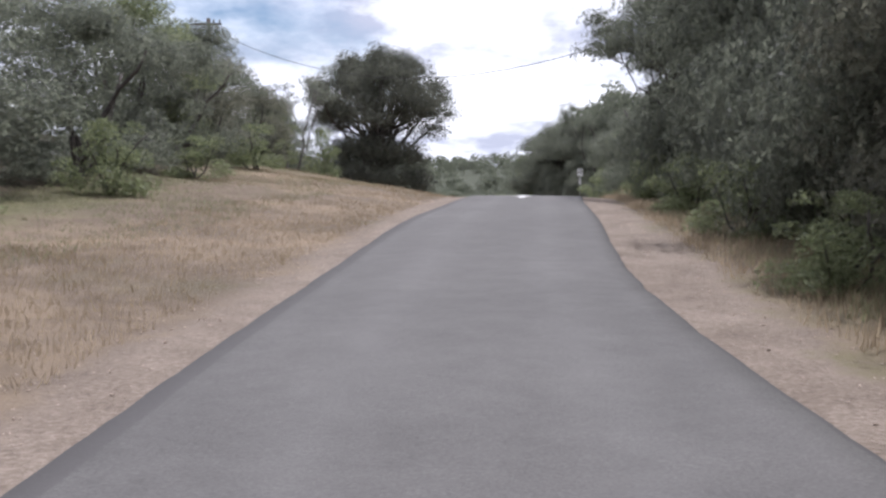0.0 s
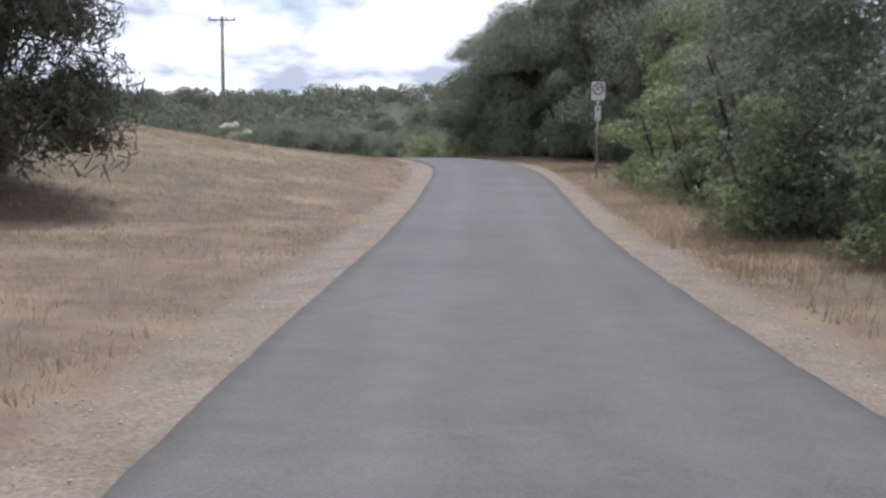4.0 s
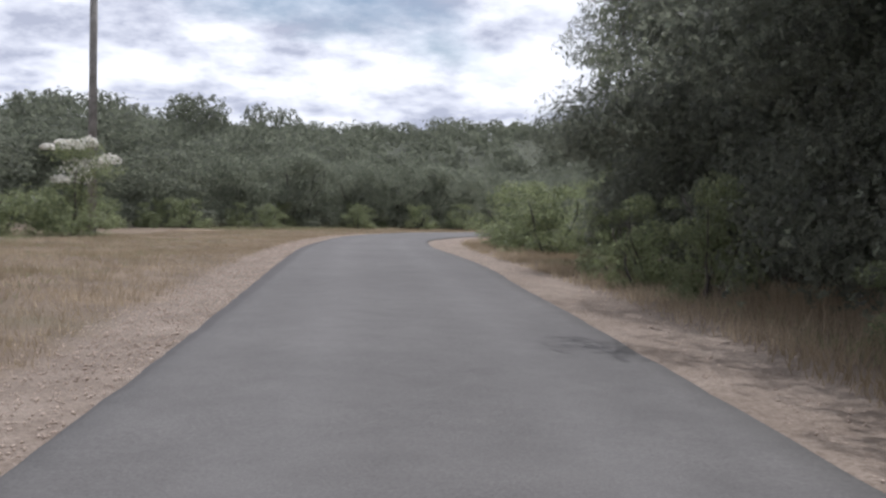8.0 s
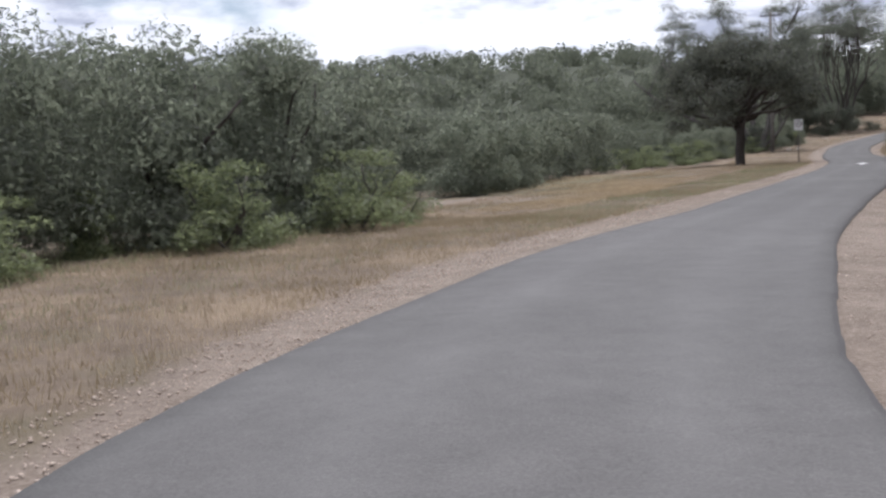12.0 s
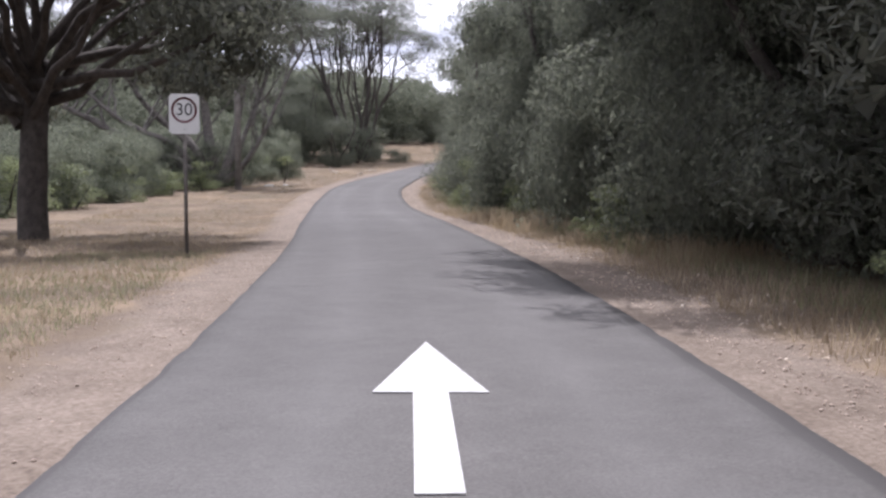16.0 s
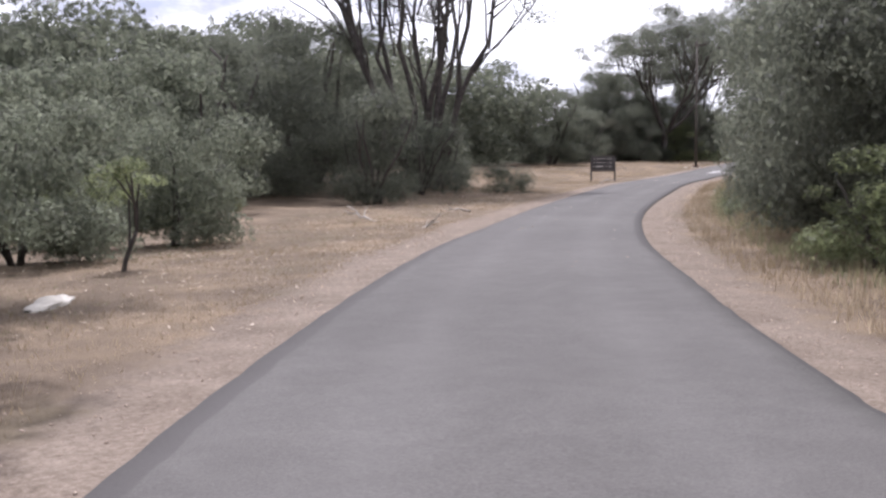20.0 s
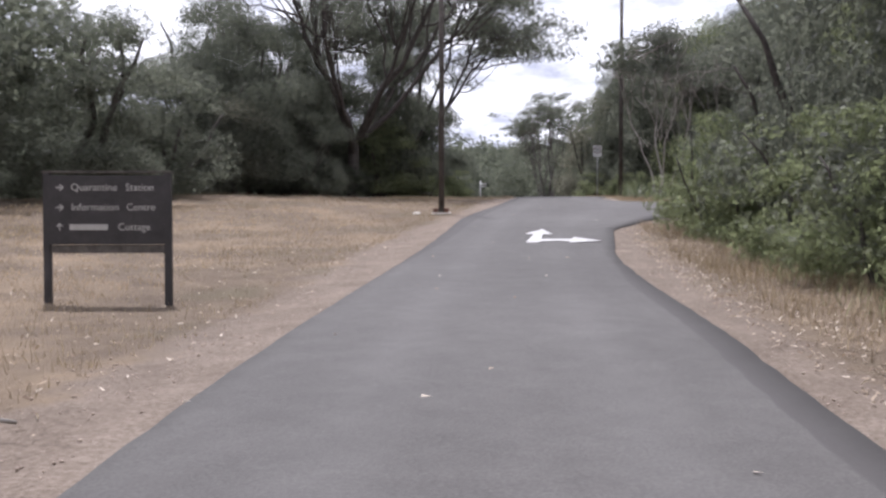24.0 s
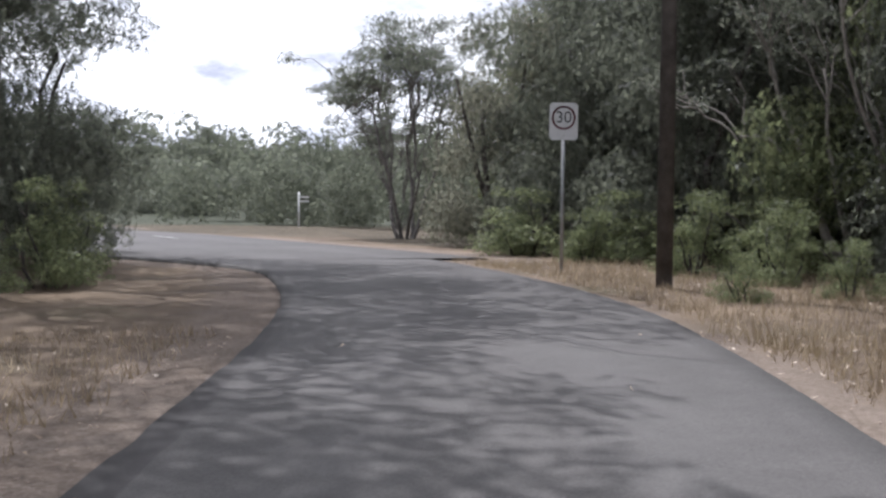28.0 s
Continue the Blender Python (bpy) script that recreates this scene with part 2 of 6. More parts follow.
def asphalt_material():
    m, nt, b = base_material("asphalt", 0.86)
    co = nt.nodes.new("ShaderNodeTexCoord").outputs["Object"]
    at = nt.nodes.new("ShaderNodeAttribute"); at.attribute_name = "across"
    fine, mid, big = noise_node(nt, 55, 3, 0.75, co), noise_node(nt, 3.2, 6, 0.7, co), noise_node(nt, 0.25, 4, 0.6, co)
    f = math_node(nt, "ADD", math_node(nt, "MULTIPLY", fine.outputs["Fac"], 0.5), math_node(nt, "MULTIPLY", mid.outputs["Fac"], 0.25))
    f = math_node(nt, "ADD", f, math_node(nt, "MULTIPLY", big.outputs["Fac"], 0.25))
    col = ramp_node(nt, f, [(0.34, (0.055, 0.0508, 0.0485)), (0.5, (0.088, 0.082, 0.0785)), (0.66, (0.128, 0.12, 0.1145))])
    # paler wheel tracks, patchy along the way
    track = math_node(nt, "SUBTRACT", 1.0, math_node(nt, "MULTIPLY", math_node(nt, "ABSOLUTE", math_node(nt, "SUBTRACT", at.outputs["Fac"], 0.42)), 4.5), clamp=True)
    track = math_node(nt, "MULTIPLY", track, math_node(nt, "MULTIPLY", big.outputs["Fac"], 0.22))
    col = mix_col(nt, track, col, (0.19, 0.182, 0.177))
    # fresher, darker bitumen in a band along the edges
    band = nt.nodes.new("ShaderNodeAttribute"); band.attribute_name = "band"
    e = math_node(nt, "MULTIPLY", math_node(nt, "ADD", band.outputs["Fac"], math_node(nt, "MULTIPLY", math_node(nt, "SUBTRACT", mid.outputs["Fac"], 0.5), 0.03)), 60.0, clamp=True)
    col = mix_col(nt, math_node(nt, "MULTIPLY", e, 0.72), col, (0.066, 0.06, 0.059))
    nt.links.new(col, b.inputs["Base Color"])
    bump_from(nt, b, fine.outputs["Fac"], 0.5, 0.006)
    return m


ASPHALT = asphalt_material()


def ground_material():
    """Bare gravel beside the road, then dry and green grass, and leaf litter under the bushes; stored weights carry the zones."""
    m, nt, b = base_material("ground", 0.95)
    co = nt.nodes.new("ShaderNodeTexCoord").outputs["Object"]

    def attr(name):
        a = nt.nodes.new("ShaderNodeAttribute")
        a.attribute_name = name
        return a.outputs["Fac"]

    fine, mid, big = noise_node(nt, 26, 4, 0.7, co), noise_node(nt, 1.6, 6, 0.65, co), noise_node(nt, 0.16, 4, 0.6, co)
    gravel = ramp_node(nt, math_node(nt, "ADD", math_node(nt, "MULTIPLY", fine.outputs["Fac"], 0.6), math_node(nt, "MULTIPLY", mid.outputs["Fac"], 0.4)),
                       [(0.34, (0.105, 0.079, 0.06)), (0.5, (0.19, 0.149, 0.118)), (0.66, (0.29, 0.238, 0.195))])
    dry = ramp_node(nt, math_node(nt, "ADD", math_node(nt, "MULTIPLY", fine.outputs["Fac"], 0.45), math_node(nt, "MULTIPLY", mid.outputs["Fac"], 0.55)),
                    [(0.34, (0.08, 0.059, 0.042)), (0.5, (0.138, 0.103, 0.073)), (0.66, (0.2, 0.153, 0.109))])
    wide = noise_node(nt, 0.45, 5, 0.6, co)
    dry = mix_col(nt, math_node(nt, "MULTIPLY", math_node(nt, "SUBTRACT", wide.outputs["Fac"], 0.48), 5.0, clamp=True), dry, (0.228, 0.17, 0.115))
    dry = mix_col(nt, math_node(nt, "MULTIPLY", math_node(nt, "SUBTRACT", 0.44, wide.outputs["Fac"]), 5.0, clamp=True), dry, (0.105, 0.09, 0.055))
    green = ramp_node(nt, mid.outputs["Fac"], [(0.35, (0.075, 0.07, 0.038)), (0.65, (0.145, 0.13, 0.068))])
    litter = ramp_node(nt, math_node(nt, "ADD", math_node(nt, "MULTIPLY", fine.outputs["Fac"], 0.6), math_node(nt, "MULTIPLY", mid.outputs["Fac"], 0.4)),
                       [(0.35, (0.03, 0.026, 0.018)), (0.5, (0.075, 0.06, 0.04)), (0.68, (0.2, 0.15, 0.1))])
    wob = math_node(nt, "ADD", math_node(nt, "MULTIPLY", math_node(nt, "SUBTRACT", mid.outputs["Fac"], 0.5), 1.5), math_node(nt, "MULTIPLY", math_node(nt, "SUBTRACT", big.outputs["Fac"], 0.5), 1.4))
    wob = math_node(nt, "ADD", wob, math_node(nt, "MULTIPLY", math_node(nt, "SUBTRACT", fine.outputs["Fac"], 0.5), 0.5))
    g = math_node(nt, "ADD", attr("green"), math_node(nt, "MULTIPLY", wob, 0.5))
    col = mix_col(nt, math_node(nt, "MULTIPLY", math_node(nt, "SUBTRACT", g, 0.4), 3.0, clamp=True), dry, green)
    l = math_node(nt, "ADD", attr("litter"), math_node(nt, "MULTIPLY", wob, 0.3))
    col = mix_col(nt, math_node(nt, "MULTIPLY", math_node(nt, "SUBTRACT", l, 0.4), 4.0, clamp=True), col, litter)
    scrub = ramp_node(nt, mid.outputs["Fac"], [(0.35, (0.03, 0.034, 0.022)), (0.65, (0.075, 0.08, 0.052))])
    col = mix_col(nt, attr("scrub"), col, scrub)
    k = math_node(nt, "ADD", attr("bare"), wob)
    col = mix_col(nt, math_node(nt, "MULTIPLY", math_node(nt, "SUBTRACT", 0.1, k), 3.0, clamp=True), col, gravel)
    nt.links.new(col, b.inputs["Base Color"])
    bump_from(nt, b, math_node(nt, "ADD", fine.outputs["Fac"], mid.outputs["Fac"]), 0.8, 0.05)
    return m


GROUND = ground_material()

# ---- the road's line ----
ROAD_LINE = [(-0.6, -28.0, -1.20), (-0.3, -15.5, -0.69), (-0.0, -3.0, -0.17), (0.4, 9.3, 0.36), (1.5, 21.7, 1.01), (2.7, 33.8, 1.39), (4.0, 46.2, 1.17), (4.8, 58.5, 0.76), (6.0, 70.9, 0.53), (7.2, 83.1, 0.65), (7.8, 95.8, 1.03), (6.6, 108.0, 1.06), (4.7, 120.3, 0.72), (2.8, 132.7, 0.22), (2.2, 144.9, -0.24), (5.2, 157.1, -0.66), (11.3, 167.8, -1.02), (17.8, 178.1, -1.30), (24.4, 188.9, -1.59), (30.2, 199.6, -1.90), (35.6, 211.0, -2.32), (40.6, 222.3, -2.64), (46.4, 233.2, -2.63), (53.0, 243.5, -2.54), (60.5, 253.2, -2.32), (69.0, 262.5, -1.97), (77.7, 271.3, -1.60), (87.2, 279.4, -1.23), (96.9, 286.9, -0.69), (107.0, 294.1, -0.03), (116.2, 301.4, 0.2),
             (122.2, 309.3, 0.28), (126.5, 318.8, 0.3)]
HALF = 1.78


def spline(points, step):
    p = np.array(points, float)
    p = np.vstack([2 * p[0] - p[1], p, 2 * p[-1] - p[-2]])
    fine = []
    for i in range(1, len(p) - 2):
        k = np.linspace(0, 1, 40, endpoint=False)[:, None]
        a, b, c, d = p[i - 1:i + 3]
        fine.append(0.5 * (2 * b + (c - a) * k + (2 * a - 5 * b + 4 * c - d) * k * k + (3 * b - a - 3 * c + d) * k ** 3))
    fine = np.vstack(fine + [p[-2:-1]])
    s = np.r_[0, np.cumsum(np.linalg.norm(np.diff(fine[:, :2], axis=0), axis=1))]
    g = np.arange(0, s[-1], step)
    return np.stack([np.interp(g, s, fine[:, i]) for i in range(3)], 1), g


LINE, LINE_S = spline(ROAD_LINE, 0.5)
LINE_S = LINE_S - 28.0
TANG = np.gradient(LINE[:, :2], axis=0)
TANG /= np.linalg.norm(TANG, axis=1, keepdims=True)


def on_road(s, u=0.0):
    """x, y and the road's height at s metres along and u metres to the right of its middle."""
    i = np.clip(np.searchsorted(LINE_S, s), 0, len(LINE) - 1)
    return LINE[i, 0] + TANG[i, 1] * u, LINE[i, 1] - TANG[i, 0] * u, LINE[i, 2]


def road_frame(x, y):
    """Along, across (right positive), distance and road height of the nearest point of the road."""
    x, y = np.atleast_1d(x).astype(float), np.atleast_1d(y).astype(float)
    idx = np.concatenate([np.argmin((LINE[None, :, 0] - a[:, None]) ** 2 + (LINE[None, :, 1] - b[:, None]) ** 2, axis=1)
                          for a, b in zip(np.array_split(x, max(1, len(x) // 4000)), np.array_split(y, max(1, len(x) // 4000)))])
    vx, vy = x - LINE[idx, 0], y - LINE[idx, 1]
    u = TANG[idx, 1] * vx - TANG[idx, 0] * vy
    return LINE_S[idx], u, np.hypot(vx, vy), LINE[idx, 2]


MAIN_A, MAIN_DIR = np.array([122.1, 307.9]), np.array([0.426, 0.905])    # main road at the junction
SIDE_A, SIDE_DIR = np.array([100.3, 288.6]), np.array([0.42, -0.9075])   # road that leaves to the right


def off_strip(x, y, a, d, length, half):
    """Distance outside a straight strip."""
    vx, vy = x - a[0], y - a[1]
    along, across = vx * d[0] + vy * d[1], vx * -d[1] + vy * d[0]
    return np.hypot(np.maximum(np.maximum(-along, along - length), 0), np.maximum(np.abs(across) - half, 0))


def waves(x, y, f, seed):
    r = np.random.RandomState(seed)
    out = 0
    for k in range(5):
        a, p = r.uniform(0, 6.28), r.uniform(0, 6.28)
        out = out + np.sin((x * math.cos(a) + y * math.sin(a)) * f * r.uniform(0.6, 1.7) + p)
    return out / 5


def ground_z(x, y):
    x, y = np.atleast_1d(x).astype(float), np.atleast_1d(y).astype(float)
    s, u, d, z = road_frame(x, y)
    left = np.interp(s, [-30, 18, 28, 36, 46, 57, 70, 78, 86, 93, 101, 112, 126, 150, 170, 205, 235, 262, 284, 300, 318, 340],
                     [0.05, 0.05, 0.11, 0.16, 0.14, 0.045, 0.03, 0.12, 0.19, 0.16, 0.1, 0.05, 0.0, -0.02, -0.03, -0.015, 0.0, -0.02, 0.03, 0.08, 0.06, 0.0])
    right = np.interp(s, [-30, 40, 100, 130, 170, 230, 300, 315, 345], [0.02, 0.02, 0.05, 0.0, 0.02, 0.03, 0.03, 0.0, 0.01])
    e = np.clip(d - np.where(u < 0, np.interp(s, [284, 296, 316, 326], [2.6, 6.0, 6.0, 2.6]), 2.6), 0, None)
    bank = np.where(u < 0, left, right) * np.minimum(e, 15)
    verge = np.clip((d - HALF) / 1.4, 0, 1) * np.clip((349 - s) / 6, 0, 1)
    rise = np.clip(d - 70, 0, None)
    hills = 27 * (1 - np.exp(-rise / 300.0)) + 8 * waves(x, y, 0.014, 3) * np.clip(rise / 150, 0, 1) + (10 * np.exp(-((x - 85) ** 2 + (y - 450) ** 2) / 120.0 ** 2) + 8 * np.exp(-((x + 75) ** 2 + (y - 270) ** 2) / 55.0 ** 2) + 1.5 * np.exp(-((x - 222) ** 2 + (y - 428) ** 2) / 45.0 ** 2)) * np.clip(rise / 60, 0, 1)
    bumps = 0.06 * waves(x, y, 1.1, 5) * np.clip((d - 2.6) / 2, 0, 1) + 0.3 * waves(x, y, 0.12, 6) * np.clip((d - 6) / 14, 0, 1)
    pad = np.clip(np.minimum(off_strip(x, y, MAIN_A, MAIN_DIR, 160, 3.4), off_strip(x, y, SIDE_A, SIDE_DIR, 45, 4.2)) / 6, 0, 1)
    dip = 0.11 * np.exp(-((x - 81.0) ** 2 + (y - 280.0) ** 2) / 9.0)
    return z - 0.04 - dip - 0.045 * verge + (bank + bumps + hills) * pad


def mesh_from(name, verts, faces, material=None, smooth=False):
    """A mesh from arrays of places and of triangles or quads."""
    me = bpy.data.meshes.new(name)
    v, f = np.asarray(verts, np.float32), np.asarray(faces, np.int32)
    me.vertices.add(len(v)); me.vertices.foreach_set("co", v.ravel())
    me.loops.add(f.size); me.loops.foreach_set("vertex_index", f.ravel())
    me.polygons.add(len(f)); me.polygons.foreach_set("loop_start", np.arange(0, f.size, f.shape[1], dtype=np.int32))
    me.update(calc_edges=True)
    if smooth:
        me.polygons.foreach_set("use_smooth", np.ones(len(f), bool))
    if material:
        me.materials.append(material)
    return me


def add_attr(me, name, values):
    a = me.attributes.new(name, "FLOAT", "POINT")
    a.data.foreach_set("value", np.asarray(values, np.float32))


# ---- ground ----


def build_ground():
    from mathutils.geometry import delaunay_2d_cdt
    rng = np.random.RandomState(2)
    pts = []
    for s in np.arange(-27, LINE_S[-1] - 1, 1.25):
        for u in (0, 1.3, 1.9, 2.5, 3.1, 3.8, 4.6, 5.6, 7, 9, 11.5, 15, 19):
            for sign in ((1, -1) if u else (1,)):
                x, y, _ = on_road(s, u * sign)
                pts.append((x, y, u))
    p = np.array(pts)
    _, _, d, _ = road_frame(p[:, 0], p[:, 1])
    p = p[np.abs(d - p[:, 2]) < 0.35][:, :2]
    for step, lo, hi in ((5, 20, 75), (14, 75, 260), (60, 260, 900), (300, 900, 4200)):
        gx, gy = np.meshgrid(np.arange(-hi, 130 + hi, step), np.arange(-hi, 320 + hi, step))
        q = np.stack([gx.ravel(), gy.ravel()], 1) + rng.uniform(-0.3, 0.3, (gx.size, 2)) * step
        _, _, d, _ = road_frame(q[:, 0], q[:, 1])
        p = np.vstack([p, q[(d > lo) & (d <= hi)]])
    vs, _, fs, _, _, _ = delaunay_2d_cdt([Vector(q) for q in p], [], [], 0, 0.001)
    v = np.array([(q.x, q.y) for q in vs])
    z = ground_z(v[:, 0], v[:, 1])
    me = mesh_from("ground", np.c_[v, z], np.array(fs), GROUND, True)
    s, u, d, _ = road_frame(v[:, 0], v[:, 1])
    shoulder = np.where(u < 0, np.interp(s, [0, 16, 30, 60, 90, 150, 175, 195, 220, 260, 300, 330], [0.5, 0.55, 0.8, 0.8, 1.05, 0.95, 1.1, 1.0, 0.85, 0.9, 0.85, 0.9]),
                        np.interp(s, [0, 60, 90, 105, 130, 160, 200, 260, 300, 330], [0.75, 0.8, 1.0, 1.5, 1.1, 1.1, 0.95, 0.8, 0.75, 0.8]))
    bare = d - HALF - shoulder
    near = np.minimum(off_strip(v[:, 0], v[:, 1], MAIN_A, MAIN_DIR, 160, 3.2), off_strip(v[:, 0], v[:, 1], SIDE_A, SIDE_DIR, 45, 3.9))
    bare = np.minimum(bare, near - 1.2)
    bare = np.minimum(bare, np.hypot((s - 180) / 1.5, u + 11.2) - 2.6)
    add_attr(me, "bare", bare)
    green = np.where(u < 0, np.interp(s, [-30, 10, 40, 60, 110, 122, 140, 165, 180, 200, 215, 280, 300], [1.0, 0.95, 0.5, 0.35, 0.3, 0.45, 0.3, 0.3, 0.55, 0.6, 0.2, 0.15, 0.3])
                     * np.clip((d - 5) / 4, 0, 1), np.interp(s, [0, 100, 130, 330], [0.5, 0.35, 0.2, 0.25]))
    add_attr(me, "green", green)
    edge_r = np.interp(s, [0, 50, 100, 115, 140, 165, 175, 240, 300, 345], [3.0, 4.5, 5.5, 4.6, 4.5, 9, 4.6, 5.0, 4.5, 5.5])
    edge_l = np.interp(s, [-20, 30, 50, 80, 100, 140, 150, 165, 180, 205, 232, 250, 285, 300, 330, 345], [8.5, 9, 14, 30, 22, 16, 13, 9, 13, 16, 10, 9, 12, 26, 10, 6])
    add_attr(me, "litter", np.clip(np.where(u > 0, d - edge_r, d - edge_l) / 2.0 + 0.2, 0, 1))
    add_attr(me, "scrub", np.clip((d - 34) / 10, 0, 1))
    return tagged(new("ground", me), "dry grass and bare sandy gravel ground with bush litter", "ground", kind="structure")


build_ground()


def strip_mesh(name, line, half_l, half_r, material, band_l=0.0, band_r=0.0, chip=0.02, seed=0, drop=0.1):
    """A road sheet along a line of x, y, z with chipped sides that turn down; it stores how far a point lies inside the darker edge bands."""
    r = np.random.RandomState(seed)
    m = len(line)
    t = np.gradient(line[:, :2], axis=0)
    t /= np.linalg.norm(t, axis=1, keepdims=True)
    n = np.stack([t[:, 1], -t[:, 0]], 1)

    def ragged():
        out = np.zeros(m)
        for width, share in ((1, 0.55), (3, 0.75), (14, 0.15)):
            w = np.convolve(r.normal(0, 1, m + 2 * width), np.hanning(2 * width + 3)[1:-1], "same")[width:width + m]
            out += share * w / (w.std() + 1e-9)
        return chip * (out - 0.8 * np.clip(out - 0.9, 0, None) - 1.2 * np.clip(-0.8 - out, 0, None))

    wl, wr = half_l + ragged(), half_r + ragged()
    wob_l, wob_r = band_l + ragged() * 0.6, band_r + ragged() * 0.6
    cols, inside = [], []
    for f, dz in ((-1.0, -drop), (-0.996, 0), (-0.85, 0.004), (-0.4, 0.012), (0, 0.015), (0.4, 0.012), (0.85, 0.004), (0.996, 0), (1.0, -drop)):
        u = f * (wl if f < 0 else wr)
        cols.append(np.c_[line[:, :2] + n * u[:, None], line[:, 2] + dz])
        inside.append(np.maximum(np.where(band_l > 0, wob_l, -1) - (u + wl), np.where(band_r > 0, wob_r, -1) - (wr - u)))
    k = len(cols)
    v = np.stack(cols, 1).reshape(-1, 3)
    i, j = np.meshgrid(np.arange(m - 1), np.arange(k - 1), indexing="ij")
    a = (i * k + j).ravel()
    me = mesh_from(name, v, np.stack([a, a + 1, a + k + 1, a + k], 1), material, True)
    add_attr(me, "band", np.stack(inside, 1).ravel())
    add_attr(me, "across", np.tile([1, 1, 0.85, 0.4, 0, 0.4, 0.85, 1, 1], m))
    return me


# half widths of the asphalt to the left and right of its middle, and of the darker bands along its edges, by metres along
LEFT_AT = [-10, 4, 7, 11, 18, 21, 26, 33, 38, 45, 48, 55, 83, 88, 94, 99, 107, 118, 124, 130, 134, 142, 148, 153, 156, 158, 161, 165, 170, 180, 198, 206, 214, 221, 224, 230, 238, 242, 247, 257, 260, 263, 268, 280, 296, 303, 309, 314, 319, 322, 326, 332]
LEFT_W = [1.66, 1.67, 1.65, 1.66, 1.81, 1.74, 1.63, 1.66, 1.74, 1.91, 1.83, 1.66, 1.96, 1.86, 1.78, 1.9, 1.79, 1.82, 1.87, 1.81, 1.76, 1.7, 1.76, 2.06, 1.8, 1.6, 1.55, 1.5, 1.38, 1.52, 1.7, 1.81, 1.87, 1.91, 1.81, 1.6, 1.58, 1.62, 1.79, 1.8, 1.76, 1.62, 1.58, 1.62, 1.66, 1.62, 1.58, 1.7, 1.94, 1.9, 1.7, 1.67]
RIGHT_AT = [-10, 4, 7, 11, 18, 26, 33, 38, 46, 50, 57, 70, 83, 86, 91, 95, 100, 104, 108, 111, 116, 119, 126, 130, 134, 139, 146, 150, 153.5, 156, 158, 160, 163, 168, 180, 199, 210, 214, 220, 226, 230, 238, 248, 254, 260, 268, 280, 296, 300, 304, 308, 311, 315, 316, 317.5, 319.4, 322, 324.6, 326, 327.2, 329, 331, 335]
RIGHT_W = [1.66, 1.68, 1.56, 1.5, 1.61, 1.6, 1.72, 1.7, 1.64, 1.7, 1.78, 1.9, 2.04, 2.16, 2.12, 1.93, 1.95, 1.86, 1.68, 1.6, 1.64, 1.79, 1.78, 1.73, 1.62, 1.62, 1.76, 1.6, 1.5, 1.74, 1.96, 2.08, 1.98, 1.8, 1.72, 1.61, 1.62, 1.7, 1.83, 1.96, 2.05, 1.95, 1.74, 1.82, 1.7, 1.66, 1.7, 1.78, 1.88, 1.72, 1.63, 1.8, 1.95, 2.15, 2.55, 3.0, 3.9, 5.1, 5.7, 5.4, 2.2, 1.7, 1.75]
fine_s = np.arange(LINE_S[0], LINE_S[-1], 0.12)
FINE = np.stack([np.interp(fine_s, LINE_S, LINE[:, c]) for c in range(3)], 1)
mouth = np.clip((fine_s - 348) / 12, 0, 1)


def eased(values, metres):
    w = np.hanning(2 * int(metres / 0.24) + 3)
    k = len(w) // 2
    return np.convolve(np.pad(values, k, mode="edge"), w / w.sum(), "valid")


side_l = eased(np.interp(fine_s, LEFT_AT, LEFT_W), 3.4) + 4.5 * mouth ** 2 * (3 - 2 * mouth)
side_r = np.interp(fine_s, RIGHT_AT, RIGHT_W)
side_r = np.where(fine_s < 309, eased(side_r, 3.4), eased(side_r, 1.6)) + 0.45 * np.clip((fine_s - 334) / 8, 0, 1) + 0.5 * mouth
band_l = np.interp(fine_s, [0, 14, 24, 29, 40, 50, 60, 105, 112, 120, 134, 140, 166, 172, 200, 216, 222, 256, 263, 268, 302, 307, 311, 319, 330, 345], [0.15, 0.16, 0.19, 0.0, 0.0, 0.06, 0.0, 0.0, 0.12, 0.21, 0.18, 0.0, 0.0, 0.1, 0.05, 0.06, 0.17, 0.17, 0.1, 0.0, 0.0, 0.05, 0.27, 0.43, 0.36, 0.0])
band_r = np.interp(fine_s, [0, 10, 20, 36, 48, 60, 80, 126, 140, 195, 198, 204, 212, 230, 256, 260, 270, 290, 304, 308, 316, 318], [0.04, 0.04, 0.09, 0.07, 0.05, 0.04, 0.0, 0.03, 0.05, 0.06, 0.13, 0.12, 0.04, 0.05, 0.06, 0.17, 0.2, 0.28, 0.26, 0.06, 0.04, 0.0])
tagged(new("road", strip_mesh("road", FINE, side_l, side_r, ASPHALT, band_l, band_r, 0.0055, 4)), "narrow grey asphalt road with ragged darker edges", "road", kind="structure")
k = np.linspace(0, 1, 120)[:, None]
main_line = np.c_[MAIN_A + MAIN_DIR * k * 150, 0 * k]


def draped(me, lift):
    """Lays a flat sheet on the ground."""
    v = np.empty(len(me.vertices) * 3, np.float32)
    me.vertices.foreach_get("co", v)
    v = v.reshape(-1, 3)
    v[:, 2] += ground_z(v[:, 0], v[:, 1]) + lift
    me.vertices.foreach_set("co", v.ravel())
    return me


